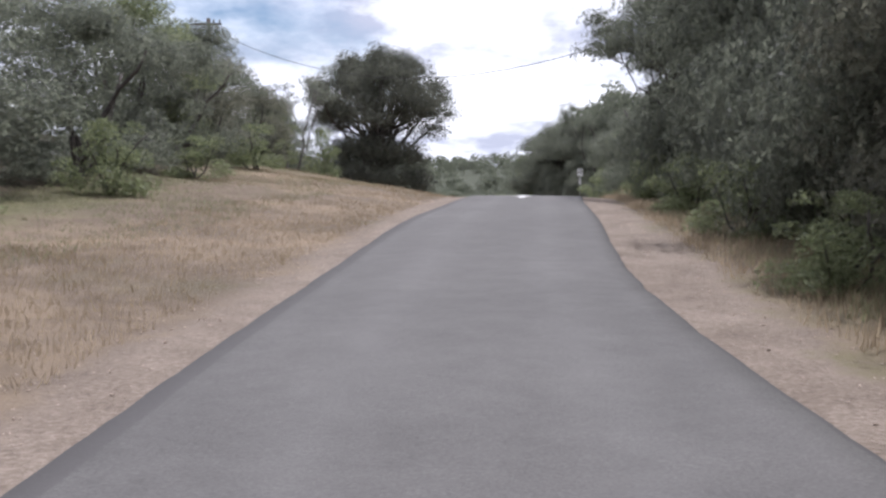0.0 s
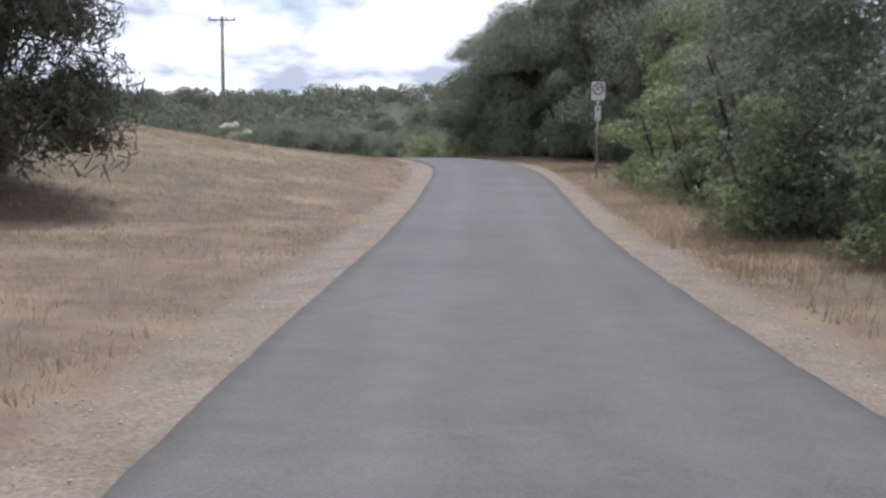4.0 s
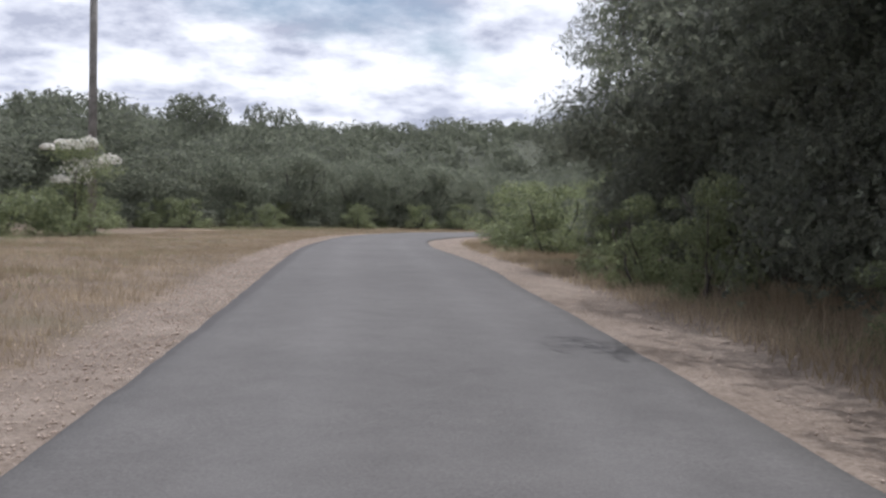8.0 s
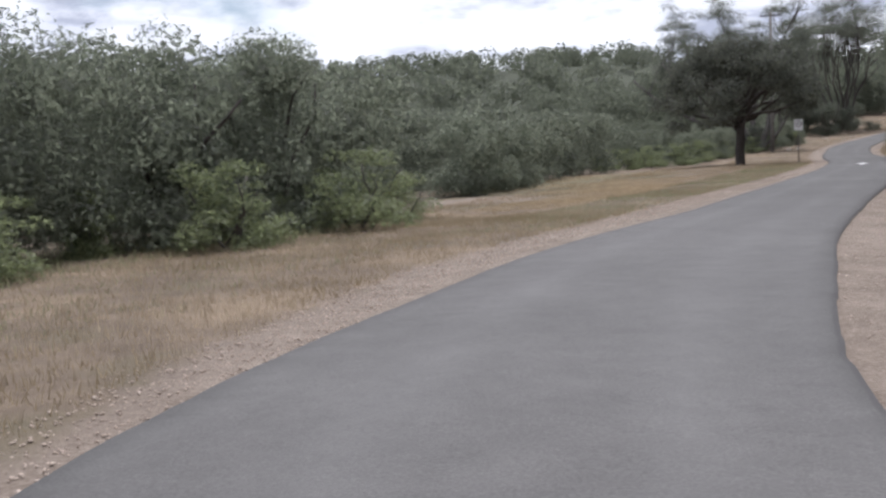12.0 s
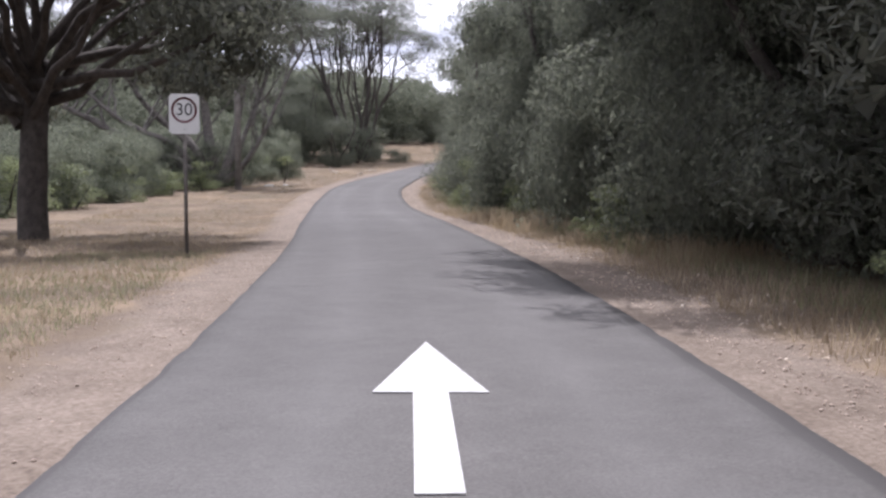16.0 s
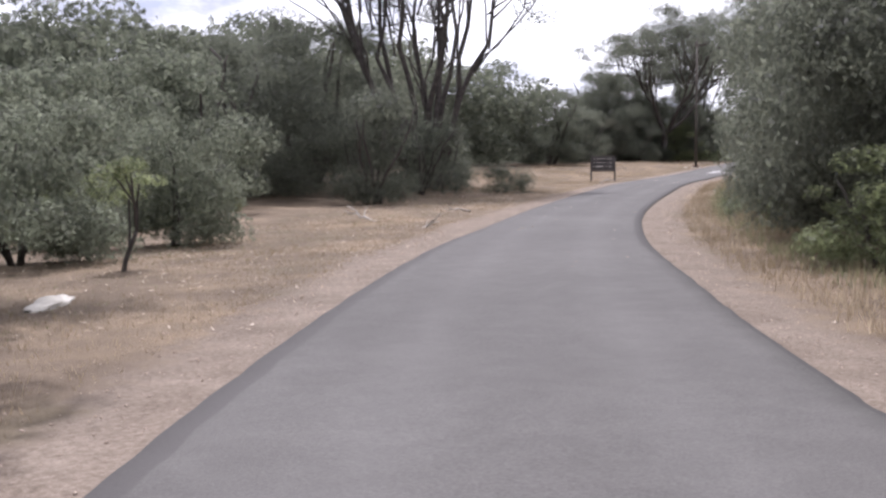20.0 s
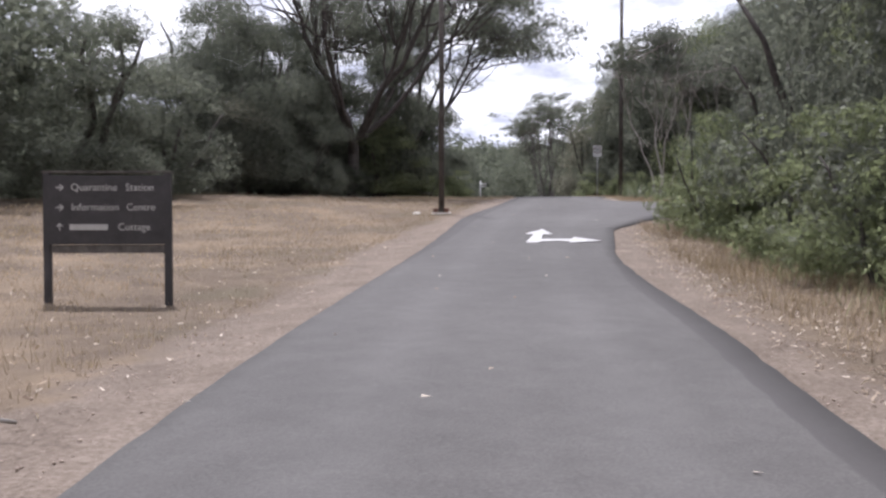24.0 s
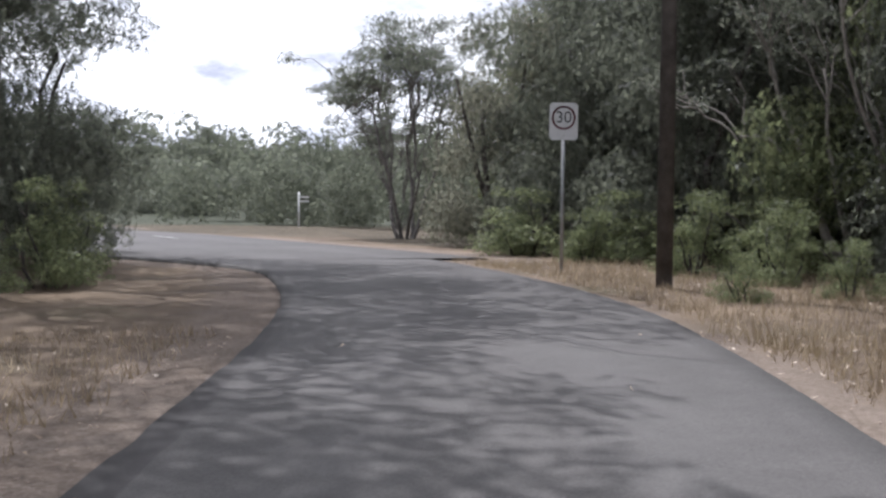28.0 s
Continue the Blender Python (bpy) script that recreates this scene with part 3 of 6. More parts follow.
tagged(new("main_road", draped(strip_mesh("main_road", main_line, 3.1 + 0 * k[:, 0], 3.1 + 0 * k[:, 0], ASPHALT, 0.08 + 0 * k[:, 0], 0.08 + 0 * k[:, 0], 0.03, 5), 0.045)), "wider grey asphalt road with a dashed white centre line", "road", kind="structure")
side_line = np.c_[SIDE_A + SIDE_DIR * k * 42, 0 * k]

near_flare = 0.9 + 0 * k[:, 0]
flare = 3.8 + 2.9 * np.exp(-np.linspace(0, 42, 120) / 4.0)
tagged(new("side_road", draped(strip_mesh("side_road", side_line, flare, near_flare, ASPHALT, 0 * flare, 0 * flare, 0.04, 6), 0.012)), "grey asphalt side road with a flared mouth", "road", kind="structure")

# ---- plants: shapes ----


def tri_leaves(rng, places, normals, length, width, curl=0.25):
    """One narrow triangle a leaf: corners and faces."""
    n = len(places)
    a = rng.normal(0, 1, (n, 3))
    t = np.cross(normals, a)
    t /= np.linalg.norm(t, axis=1, keepdims=True) + 1e-9
    b = np.cross(normals, t)
    l = (length * rng.uniform(0.6, 1.35, n))[:, None]
    w = (width * rng.uniform(0.7, 1.3, n))[:, None]
    v = np.stack([places - t * l * 0.5 - b * w * 0.5, places - t * l * 0.4 + b * w * 0.5, places + t * l * 0.55 + normals * l * curl * rng.uniform(-1, 1, (n, 1))], 1)
    return v.reshape(-1, 3)


def sphere_dirs(rng, n, low=-0.35):
    z = rng.uniform(low, 1, n)
    a = rng.uniform(0, 2 * math.pi, n)
    r = np.sqrt(1 - z * z)
    return np.stack([r * np.cos(a), r * np.sin(a), z], 1)


def crown_arrays(rng, clumps, count, length, width, core=True, low=-0.45, fill=0.25):
    """Leaves spread over the skins of clumps (centre, radii), with leafy bodies inside."""
    vs, fs, n0 = [], [], 0
    area = np.array([(r[0] * r[1] + r[1] * r[2] + r[0] * r[2]) for _, r in clumps])
    share = np.maximum(20, (count * area / area.sum()).astype(int))
    for (c, r), m in zip(clumps, share):
        c, r = np.array(c), np.array(r)
        d = sphere_dirs(rng, m, low)
        rad = 1.06 - fill * rng.uniform(0, 1, (m, 1)) ** 1.6 + 0.1 * np.sin(7 * d[:, :1] + 5 * d[:, 1:2] + 9 * d[:, 2:])
        p = c + d * r * rad
        nrm = d / r + rng.normal(0, 0.62, (m, 3)) * np.linalg.norm(d / r, axis=1, keepdims=True)
        nrm /= np.linalg.norm(nrm, axis=1, keepdims=True)
        v = tri_leaves(rng, p, nrm, length, width)
        vs.append(v); fs.append(np.arange(len(v)).reshape(-1, 3) + n0); n0 += len(v)
        if core:
            q = max(24, m // 4)
            d = sphere_dirs(rng, q, -0.8)
            nrm = d + rng.normal(0, 0.5, (q, 3))
            nrm /= np.linalg.norm(nrm, axis=1, keepdims=True)
            v = tri_leaves(rng, c + d * r * rng.uniform(0.3, 0.68, (q, 1)), nrm, min(0.22, min(r) * 0.36), min(0.15, min(r) * 0.24))
            vs.append(v); fs.append(np.arange(len(v)).reshape(-1, 3) + n0); n0 += len(v)
    return np.vstack(vs), np.vstack(fs)


def tube_arrays(path, radii, sides=7):
    p, r = np.array(path, float), np.array(radii, float)
    t = np.gradient(p, axis=0)
    t /= np.linalg.norm(t, axis=1, keepdims=True) + 1e-9
    ref = np.array([0.31, 0.9, 0.29])
    a = np.cross(t, ref); a /= np.linalg.norm(a, axis=1, keepdims=True) + 1e-9
    b = np.cross(t, a)
    ang = np.linspace(0, 2 * math.pi, sides, endpoint=False)
    ring = p[:, None] + r[:, None, None] * (a[:, None] * np.cos(ang)[None, :, None] + b[:, None] * np.sin(ang)[None, :, None])
    m = len(p)
    i, j = np.meshgrid(np.arange(m - 1), np.arange(sides), indexing="ij")
    q = (i * sides + j).ravel(); q2 = (i * sides + (j + 1) % sides).ravel()
    f = np.vstack([np.stack([q, q2, q2 + sides], 1), np.stack([q, q2 + sides, q + sides], 1)])
    top = np.arange(sides - 2)
    cap = np.stack([np.full(sides - 2, (m - 1) * sides), (m - 1) * sides + top + 1, (m - 1) * sides + top + 2], 1)
    return ring.reshape(-1, 3), np.vstack([f, cap])


def join_arrays(parts):
    vs, fs, n0 = [], [], 0
    for v, f in parts:
        vs.append(v); fs.append(f + n0); n0 += len(v)
    return np.vstack(vs), np.vstack(fs)


def bent(rng, a, b, n=7, wander=0.08):
    a, b = np.array(a, float), np.array(b, float)
    k = np.linspace(0, 1, n)[:, None]
    off = np.cumsum(rng.normal(0, wander * np.linalg.norm(b - a) / n, (n, 3)), 0)
    off -= k * off[-1]
    sag = np.sin(k * math.pi) * np.array([0, 0, 1]) * rng.uniform(-0.08, 0.12) * np.linalg.norm(b - a)
    return a + (b - a) * k + off + sag


def part(name, me, parent, label=""):
    ob = new(name, me)
    ob.parent = parent
    if label:
        ob["label"] = label
    return ob


def plant(name, label, category, crown, leaf, wood=None, bark=None, group="", crown_name="crown", wood_name="trunk"):
    root = new(name)
    root.empty_display_size = 0.3
    part(crown_name, mesh_from(name + "_" + crown_name, *crown, leaf), root)
    if wood:
        part(wood_name, mesh_from(name + "_" + wood_name, *wood, bark, True), root)
    return tagged(root, label, category, group)


def dome_clumps(rng, h, w, n, size, base=0.0):
    """Clumps that fill a dome from the ground up."""
    out = []
    for i in range(n):
        z = base + (h - base) * (rng.uniform(0.03, 0.22) if i < n * 0.36 else rng.uniform(0.15, 1) ** 0.85)
        k = (z - base) / (h - base)
        reach = 0.5 * w * (0.86 + 0.14 * min(1.0, k / 0.45)) * math.sqrt(max(0.05, 1 - 0.92 * max(0.0, (k - 0.35) / 0.65) ** 2.2))
        a = rng.uniform(0, 2 * math.pi)
        d = reach * rng.uniform(0.2, 0.92) ** 0.7
        r = size * rng.uniform(0.45, 1.5)
        z = min(z, h - r * 0.8)
        out.append(((d * math.cos(a), d * math.sin(a), max(z, r * 0.55)), (r, r * rng.uniform(0.85, 1.15), r * rng.uniform(0.72, 1.0))))
    out.append(((0, 0, h * 0.42), (w * 0.24, w * 0.24, h * 0.36)))
    return out


def stems(rng, h, w, n, r0):
    return join_arrays([tube_arrays(bent(rng, (rng.uniform(-0.2, 0.2), rng.uniform(-0.2, 0.2), -0.15), (rng.uniform(-0.35, 0.35) * w, rng.uniform(-0.35, 0.35) * w, h * rng.uniform(0.6, 0.85)), 7, 0.2),
                                    np.linspace(r0, r0 * 0.3, 7), 6) for _ in range(n)])


def dense_tree(seed, h, w, count, leaf=LEAF_DARK, length=0.15, width=0.07, n=26, size=None, name="tree", label="", category="tree", bark=BARK, group=""):
    rng = np.random.RandomState(seed)
    crown = crown_arrays(rng, dome_clumps(rng, h, w, n, size or w * 0.2), count, length, width)
    return plant(name, label, category, crown, leaf, stems(rng, h, w, 4, 0.11 * h / 6), bark, group)


def forked_tree(seed, h, w, lean, n_stems, count, leaf, bark, label, fork=0.12, crown_from=0.5, clump=0.13, length=0.24, width=0.085, name="tree", group="", thick=0.2, spread=1.0):
    """Several bent stems from one foot, forking again and again, with leaves in loose clumps at the ends."""
    rng = np.random.RandomState(seed)
    tubes, ends = [], []

    def grow(a, direction, length_m, r, depth):
        b = a + direction * length_m
        p = bent(rng, a, b, 6, 0.22)
        tubes.append(tube_arrays(p, np.linspace(r, r * 0.62, 6), 7 if depth < 2 else 5))
        if depth >= 3 or r < 0.018:
            ends.append(b)
            return
        if depth >= 2:
            ends.append(p[4])
        for _ in range(3 if depth else 2 + rng.randint(2)):
            d = direction + rng.normal(0, 0.42, 3) * np.array([spread, spread, 0.5]) + np.array([0, 0, 0.18])
            d /= np.linalg.norm(d)
            k = rng.randint(3, 6)
            grow(p[k], d, length_m * rng.uniform(0.55, 0.8), r * 0.55 * rng.uniform(0.8, 1.1), depth + 1)

    for i in range(n_stems):
        a = 2 * math.pi * i / n_stems + rng.uniform(-0.4, 0.4)
        out = w / h * rng.uniform(0.45, 0.9)
        d = np.array([math.cos(a) * out + lean[0], math.sin(a) * out + lean[1], 1.0])
        d /= np.linalg.norm(d)
        grow(np.array([0.15 * math.cos(a), 0.15 * math.sin(a), -0.2]), d, h * rng.uniform(0.36, 0.46), thick * rng.uniform(0.7, 1.1), 0)
    ends = np.array(ends)
    ends = ends[ends[:, 2] > h * crown_from * 0.8]
    top = ends[:, 2].max()
    scale = h / (top + clump * h * 0.5)
    wood_v, wood_f = join_arrays(tubes)
    clumps = [(e * np.array([1, 1, scale]), (clump * h * rng.uniform(0.5, 1.0), clump * h * rng.uniform(0.5, 1.0), clump * h * rng.uniform(0.28, 0.5))) for e in ends]
    crown = crown_arrays(rng, clumps, count, length, width, core=False, low=-0.6, fill=0.85)
    return plant(name, label, "tree", crown, leaf, (wood_v * np.array([1, 1, scale]), wood_f), bark, group)


def spreading_gum(seed, h, radius, limbs, n_ends, count, leaf, bark, label, fork=1.5, low=0.55, pad=1.0, thick=0.3, lean=(0, 0), length=0.22, width=0.095, wide=(0.3, 0.68)):
    """A gum with long bare limbs that fan out and carry flat pads of leaves at their ends."""
    rng = np.random.RandomState(seed)
    tubes, clumps, arms = [], [], []
    top = np.array([0.1, -0.1, fork])
    if fork > 0.6:
        tubes.append(tube_arrays(bent(rng, (0, 0, -0.3), top, 7, 0.08), np.linspace(thick * 1.15, thick, 7), 10))
    else:
        top = np.array([0, 0, -0.2])
    for i in range(limbs):
        a = 2 * math.pi * (i + rng.uniform(-0.3, 0.3)) / limbs
        k = rng.uniform(*wide)
        tip = np.array([radius * k * math.cos(a), radius * k * math.sin(a), h * rng.uniform(0.62, 0.86) * (1.12 - 0.35 * k)]) + np.array([*lean, 0]) * h * 0.7
        start = top + np.array([0.4 * thick * math.cos(a), 0.4 * thick * math.sin(a), -0.15])
        p = bent(rng, start, tip, 11, 0.16)
        q = np.linspace(0, 1, 11)
        p[:, :2] += (np.sin(q * math.pi) * 0.1 * radius)[:, None] * np.array([math.cos(a), math.sin(a)])
        tubes.append(tube_arrays(p, np.linspace(thick * rng.uniform(0.5, 0.75), thick * 0.16, 11), 8))
        arms.append(p)
    for i in range(n_ends):
        a, k = rng.uniform(0, 6.28), math.sqrt(rng.uniform(0.02, 1))
        z = h * (low + (0.96 - low) * math.sqrt(1 - 0.92 * k * k)) * rng.uniform(0.74, 1.0)
        e = np.array([radius * k * math.cos(a), radius * k * math.sin(a), z]) + np.array([*lean, 0]) * z
        near = min(arms, key=lambda p: min(np.linalg.norm(p[4:] - e, axis=1)))
        j = rng.randint(4, 10)
        p = bent(rng, near[j], e, 8, 0.2)
        tubes.append(tube_arrays(p, np.linspace(thick * 0.2, 0.018, 8), 6))
        clumps.append((e, (pad * rng.uniform(0.7, 1.2), pad * rng.uniform(0.7, 1.2), pad * rng.uniform(0.4, 0.65))))
        for _ in range(3):
            o = p[rng.randint(4, 7)]
            t = o + np.array([rng.normal(0, 0.9), rng.normal(0, 0.9), rng.uniform(0.2, 1.0)]) * pad
            tubes.append(tube_arrays(bent(rng, o, t, 5, 0.25), np.linspace(0.03, 0.01, 5), 4))
            if rng.uniform() < 0.7:
                clumps.append((t, (pad * rng.uniform(0.45, 0.8), pad * rng.uniform(0.45, 0.8), pad * rng.uniform(0.3, 0.5))))
    crown = crown_arrays(rng, clumps, count, length, width, core=False, low=-0.5, fill=0.8)
    return plant("tree", label, "tree", crown, leaf, join_arrays(tubes), bark)


def place(ob, s, u, turn=0.0, k=1.0, sink=0.05, kz=None):
    x, y, _ = on_road(s, u)
    return put_at(ob, x, y, turn, k, sink, kz)


def put_at(ob, x, y, turn=0.0, k=1.0, sink=0.05, kz=None):
    z = ground_z(x, y)[0] - sink
    ob.matrix_basis = pose(x, y, z, 0, 0, turn) @ Matrix.Diagonal((k, k, kz or k, 1))
    return ob


def clone(ob, s, u, turn, k, kz=None, label="", sink=0.05):
    x, y, _ = on_road(s, u)
    z = ground_z(x, y)[0] - sink
    c = copy_thing(ob, Matrix.Identity(4))
    c.matrix_basis = pose(x, y, z, 0, 0, turn) @ Matrix.Diagonal((k, k, kz or k, 1))
    if label:
        c["label"] = label
    return c


# ---- roadside bush on the right ----
rng = np.random.RandomState(11)
WALL = [dense_tree(20 + i, 6.0, 5.2, 15000, (LEAF_DARK, LEAF_DARK, LEAF_OLIVE, LEAF_DARK, LEAF_MOSS)[i], length=0.14, width=0.09, n=30, size=0.78, label="dense dark green coastal tree with foliage down to the verge", group="roadside trees") for i in range(5)]
SCRUB = [dense_tree(70 + i, 4.0, 4.6, 12000, LEAF_SCRUB, length=0.13, width=0.085, n=24, size=0.72, label="rounded olive-green coastal scrub bush beside dry grass", group="scrub bushes") for i in range(3)]
BIG = [dense_tree(50 + i, 9.0, 8.0, 52000, length=0.12, width=0.078, n=52, size=1.0, label="tall dense dark tree crowding the verge", group="roadside trees") for i in range(2)]
TALL_DARK = [dense_tree(80 + i, 9.0, 6.6, 40000, LEAF_NEEDLE, length=0.2, width=0.04, n=44, size=0.95, label="tall dark tree with fine narrow foliage beside the road", group="roadside trees") for i in range(2)]
BACK = []
for i in range(4):
    r = np.random.RandomState(30 + i)
    BACK.append(crown_arrays(r, dome_clumps(r, 6.0, 5.2, 24, 0.86), 3000, 0.25, 0.18)[0])
SHRUB = [dense_tree(40 + i, 2.4, 2.6, 3200, LEAF_GREEN, 0.13, 0.085, n=30, size=0.34, name="shrub", label="bright green leafy shrub beside the road", category="shrub", group="roadside shrubs") for i in range(3)]
used_wall, used_shrub = set(), set()
back_spots = []


def wall_tree(s, u, h, w=None):
    if (u < -14 or u > 9.4) and not (330 < s < 358 and u < 13):
        x, y, _ = on_road(s, u)
        back_spots.append((float(x), float(y), h, w or h * 0.9))
        return
    w = w or h * rng.uniform(0.78, 0.98)
    turn = rng.uniform(0, 360)
    # foliage tone set darker here: less translucent leaves than the rest of the row
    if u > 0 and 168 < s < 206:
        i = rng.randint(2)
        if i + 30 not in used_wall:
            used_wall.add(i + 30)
            return place(TALL_DARK[i], s, u, turn, w / 6.6, 0.1, h / 9.0)
        return clone(TALL_DARK[i], s, u, turn, w / 6.6, h / 9.0)
    if w > 6.2 or (h > 7.6 and w > 4.4):
        i = rng.randint(2)
        if i + 10 not in used_wall:
            used_wall.add(i + 10)
            return place(BIG[i], s, u, turn, w / 8.0, 0.1, h / 9.0)
        return clone(BIG[i], s, u, turn, w / 8.0, h / 9.0)
    if u < -7 and 120 < s < 292:
        i = rng.randint(len(SCRUB))
        if i + 20 not in used_wall:
            used_wall.add(i + 20)
            return place(SCRUB[i], s, u, turn, w / 4.6, 0.1, h / 4.0)
        return clone(SCRUB[i], s, u, turn, w / 4.6, h / 4.0)
    i = rng.randint(len(WALL))
    k = w / 5.2
    if i not in used_wall:
        used_wall.add(i)
        return place(WALL[i], s, u, turn, k, 0.1, h / 6.0)
    return clone(WALL[i], s, u, turn, k, h / 6.0)


def shrub(s, u, h, w=None):
    i = rng.randint(len(SHRUB))
    k, turn = (w or h * rng.uniform(0.9, 1.3)) / 2.6, rng.uniform(0, 360)
    if i not in used_shrub:
        used_shrub.add(i)
        return place(SHRUB[i], s, u, turn, k, 0.1, h / 2.4)
    return clone(SHRUB[i], s, u, turn, k, h / 2.4)


RIGHT_H = ([-6, 28, 40, 52, 60, 72, 82, 88, 96, 104, 116, 124, 127], [9, 9, 5, 7, 8, 6.5, 4.0, 5.0, 8, 9.5, 9, 7.5, 5])
s = -4.0
while s < 126:
    h = float(np.interp(s, *RIGHT_H)) * rng.uniform(0.72, 1.16)
    u = float(np.interp(s, [0, 20, 29, 34, 45, 60, 75, 90, 100, 112, 126], [5.2, 5.6, 6.2, 8.0, 8.0, 8.2, 6.4, 7.4, 7.2, 7.4, 6.4])) + rng.uniform(-0.3, 1.3)
    wall_tree(s, u, h, min(h * 0.9, 2 * (u - 3.2)))
    if s < 34 or 92 < s < 122:
        wall_tree(s + 1.2, u + 3.6, h * 1.2)
    s += rng.uniform(2.3, 3.4) * (1.2 if h > 7.6 else 1.0)
s = 170.0
while s < 317:
    h = float(np.interp(s, [170, 180, 200, 215, 230, 245, 258, 275, 290, 303, 316], [6.5, 9.5, 9.5, 9, 8, 8, 9, 9, 8.8, 7.4, 5.6])) * rng.uniform(0.7, 1.15)
    u = float(np.interp(s, [170, 180, 200, 206, 220, 232, 250, 262, 285, 300, 316], [7.5, 6.2, 6.6, 5.8, 6.4, 6.5, 6.5, 6.7, 7.2, 6.4, 6.2])) + rng.uniform(-0.3, 1.4)
    wall_tree(s, u, h, min(h * 0.9, 2 * (u - 3.3)))
    if s < 296:
        wall_tree(s + 1.2, u + 4.0, h * 1.18)
    s += rng.uniform(2.3, 3.3) * (1.2 if h > 7.6 else 1.0)
for s, u, h, w in ((85.5, 5.6, 3.3, 4.2), (82.5, 5.8, 3.0, 3.6), (79, 5.4, 2.2, 3), (44, 5.6, 1.7, 2.4), (41.5, 5.2, 1.3, 1.8), (38.4, 5.0, 1.7, 1.9), (31, 3.9, 1.9, 2.0), (33.6, 4.1, 1.7, 2.2), (28, 3.7, 1.3, 1.5), (62, 5.5, 1.6, 2.2), (66, 5.2, 1.5, 2.4), (71, 4.8, 2.4, 3), (22, 3.6, 1.3, 1.8), (16, 3.6, 1.2, 1.8), (10, 3.3, 1.0, 1.5),
                   (131.5, 4.9, 2.0, 3.0), (135, 4.6, 2.2, 3.4), (138, 4.7, 2.3, 3.4), (142, 5.2, 1.9, 2.6), (133, 7.2, 2.5, 3.6), (139, 7.6, 2.6, 3.6), (144, 7.0, 1.6, 2.4), (114.6, 3.9, 1.6, 1.5), (117.4, 3.8, 1.4, 1.6), (119.8, 3.9, 1.2, 1.5), (111, 4.6, 1.2, 1.5),
                   (176, 4.1, 2.4, 1.2), (184, 3.9, 1.3, 1.6), (189, 3.9, 1.1, 1.5), (193, 4.0, 1.5, 1.7), (199, 4.9, 1.5, 2.2), (203, 4.4, 1.0, 1.6), (197.5, 4.2, 1.6, 1.9), (213, 4.0, 1.2, 1.8), (222, 4.4, 1.6, 2.2), (233, 4.6, 1.9, 2.4), (241, 4.2, 1.8, 2.4), (249, 4.3, 1.5, 2.2), (256, 4.4, 1.6, 2.2), (266, 5.2, 1.8, 2.4), (271, 5.4, 1.7, 2.2), (279, 5.4, 2.0, 2.4), (287, 5.2, 2.4, 2.6),
                   (300, 4.6, 2.5, 2.8), (304, 4.4, 2.2, 2.6), (308, 4.6, 2.4, 2.8), (312.5, 4.3, 2.0, 2.2), (315.4, 3.9, 2.2, 2.0), (313.6, 4.0, 2.6, 2.4), (318.4, 4.8, 2.2, 2.3), (321.2, 6.3, 1.8, 2.4)):
    shrub(s, u, h, w)

for s, u, h, w in ((29.6, 5.0, 7.0, 4.6), (36.5, 8.9, 10.6, 6.4), (42.5, 9.2, 10.6, 6.4), (45, 8.0, 10.5, 6.2), (31.5, 7.4, 10.5, 6.4), (217, 6.2, 11.2, 6.6), (224.5, 6.0, 10.4, 6.3), (208, 6.4, 10.6, 6.6), (310.5, 8.0, 10.5, 7.0), (314.5, 8.4, 10.0, 6.6), (306, 8.2, 10.5, 7.0), (335.5, -13.4, 7.8, 6.0), (342.5, -13.2, 8.8, 6.4), (338.4, -12.8, 8.8, 5.8), (333, -14.2, 8.4, 6.2), (346.5, -12.2, 8.2, 5.8), (341.8, -8.1, 7.2, 4.2), (345.6, -7.4, 7.4, 4.3), (119, 7.4, 9.0, 8.2), (123.5, 7.0, 8.9, 7.8), (127, 7.8, 7.2, 6.0), (114, 8.0, 9.5, 9)):
    wall_tree(s, u, h, w)

# ---- left side ----
for s, u, h in ((4, -11, 5.0), (8, -11.5, 5.5), (12, -12, 5), (16, -11.5, 5.2), (20, -11, 4.8), (24, -10.5, 4.6), (28, -11, 4.4), (32, -11, 4.2), (36, -11.5, 4.0), (40, -11, 3.6), (33, -13.2, 6), (38, -12.6, 5.4), (43, -13, 4.8), (47.5, -13.4, 4.0), (6, -15, 6), (14, -16, 6.5), (22, -15, 6), (30, -15, 5.5)):
    wall_tree(s, u, h * 0.89, h * 0.97)
for s, u, h, w in ((10, -8.6, 1.4, 2), (15, -8.8, 1.6, 2.4), (21, -8.4, 1.6, 2.2), (27, -8.6, 1.2, 2), (33, -8.8, 1.5, 2.2), (46, -9.4, 2.4, 2.0), (50, -12, 1.4, 2)):
    shrub(s, u, h, w)
for s, u, h in ((44.5, -11.4, 2.8), (48.5, -11.8, 3.0), (52.5, -12.6, 3.2), (56.5, -13.6, 3.0), (60.5, -15, 3.2)):
    wall_tree(s, u, h, h * 1.2)
thin = forked_tree(61, 5.0, 2.4, (0, 0), 3, 2600, LEAF_EUC, BARK_GREY, "thin sparse grey-green sapling behind the grass bank", thick=0.07)
place(thin, 44.5, -10.5)


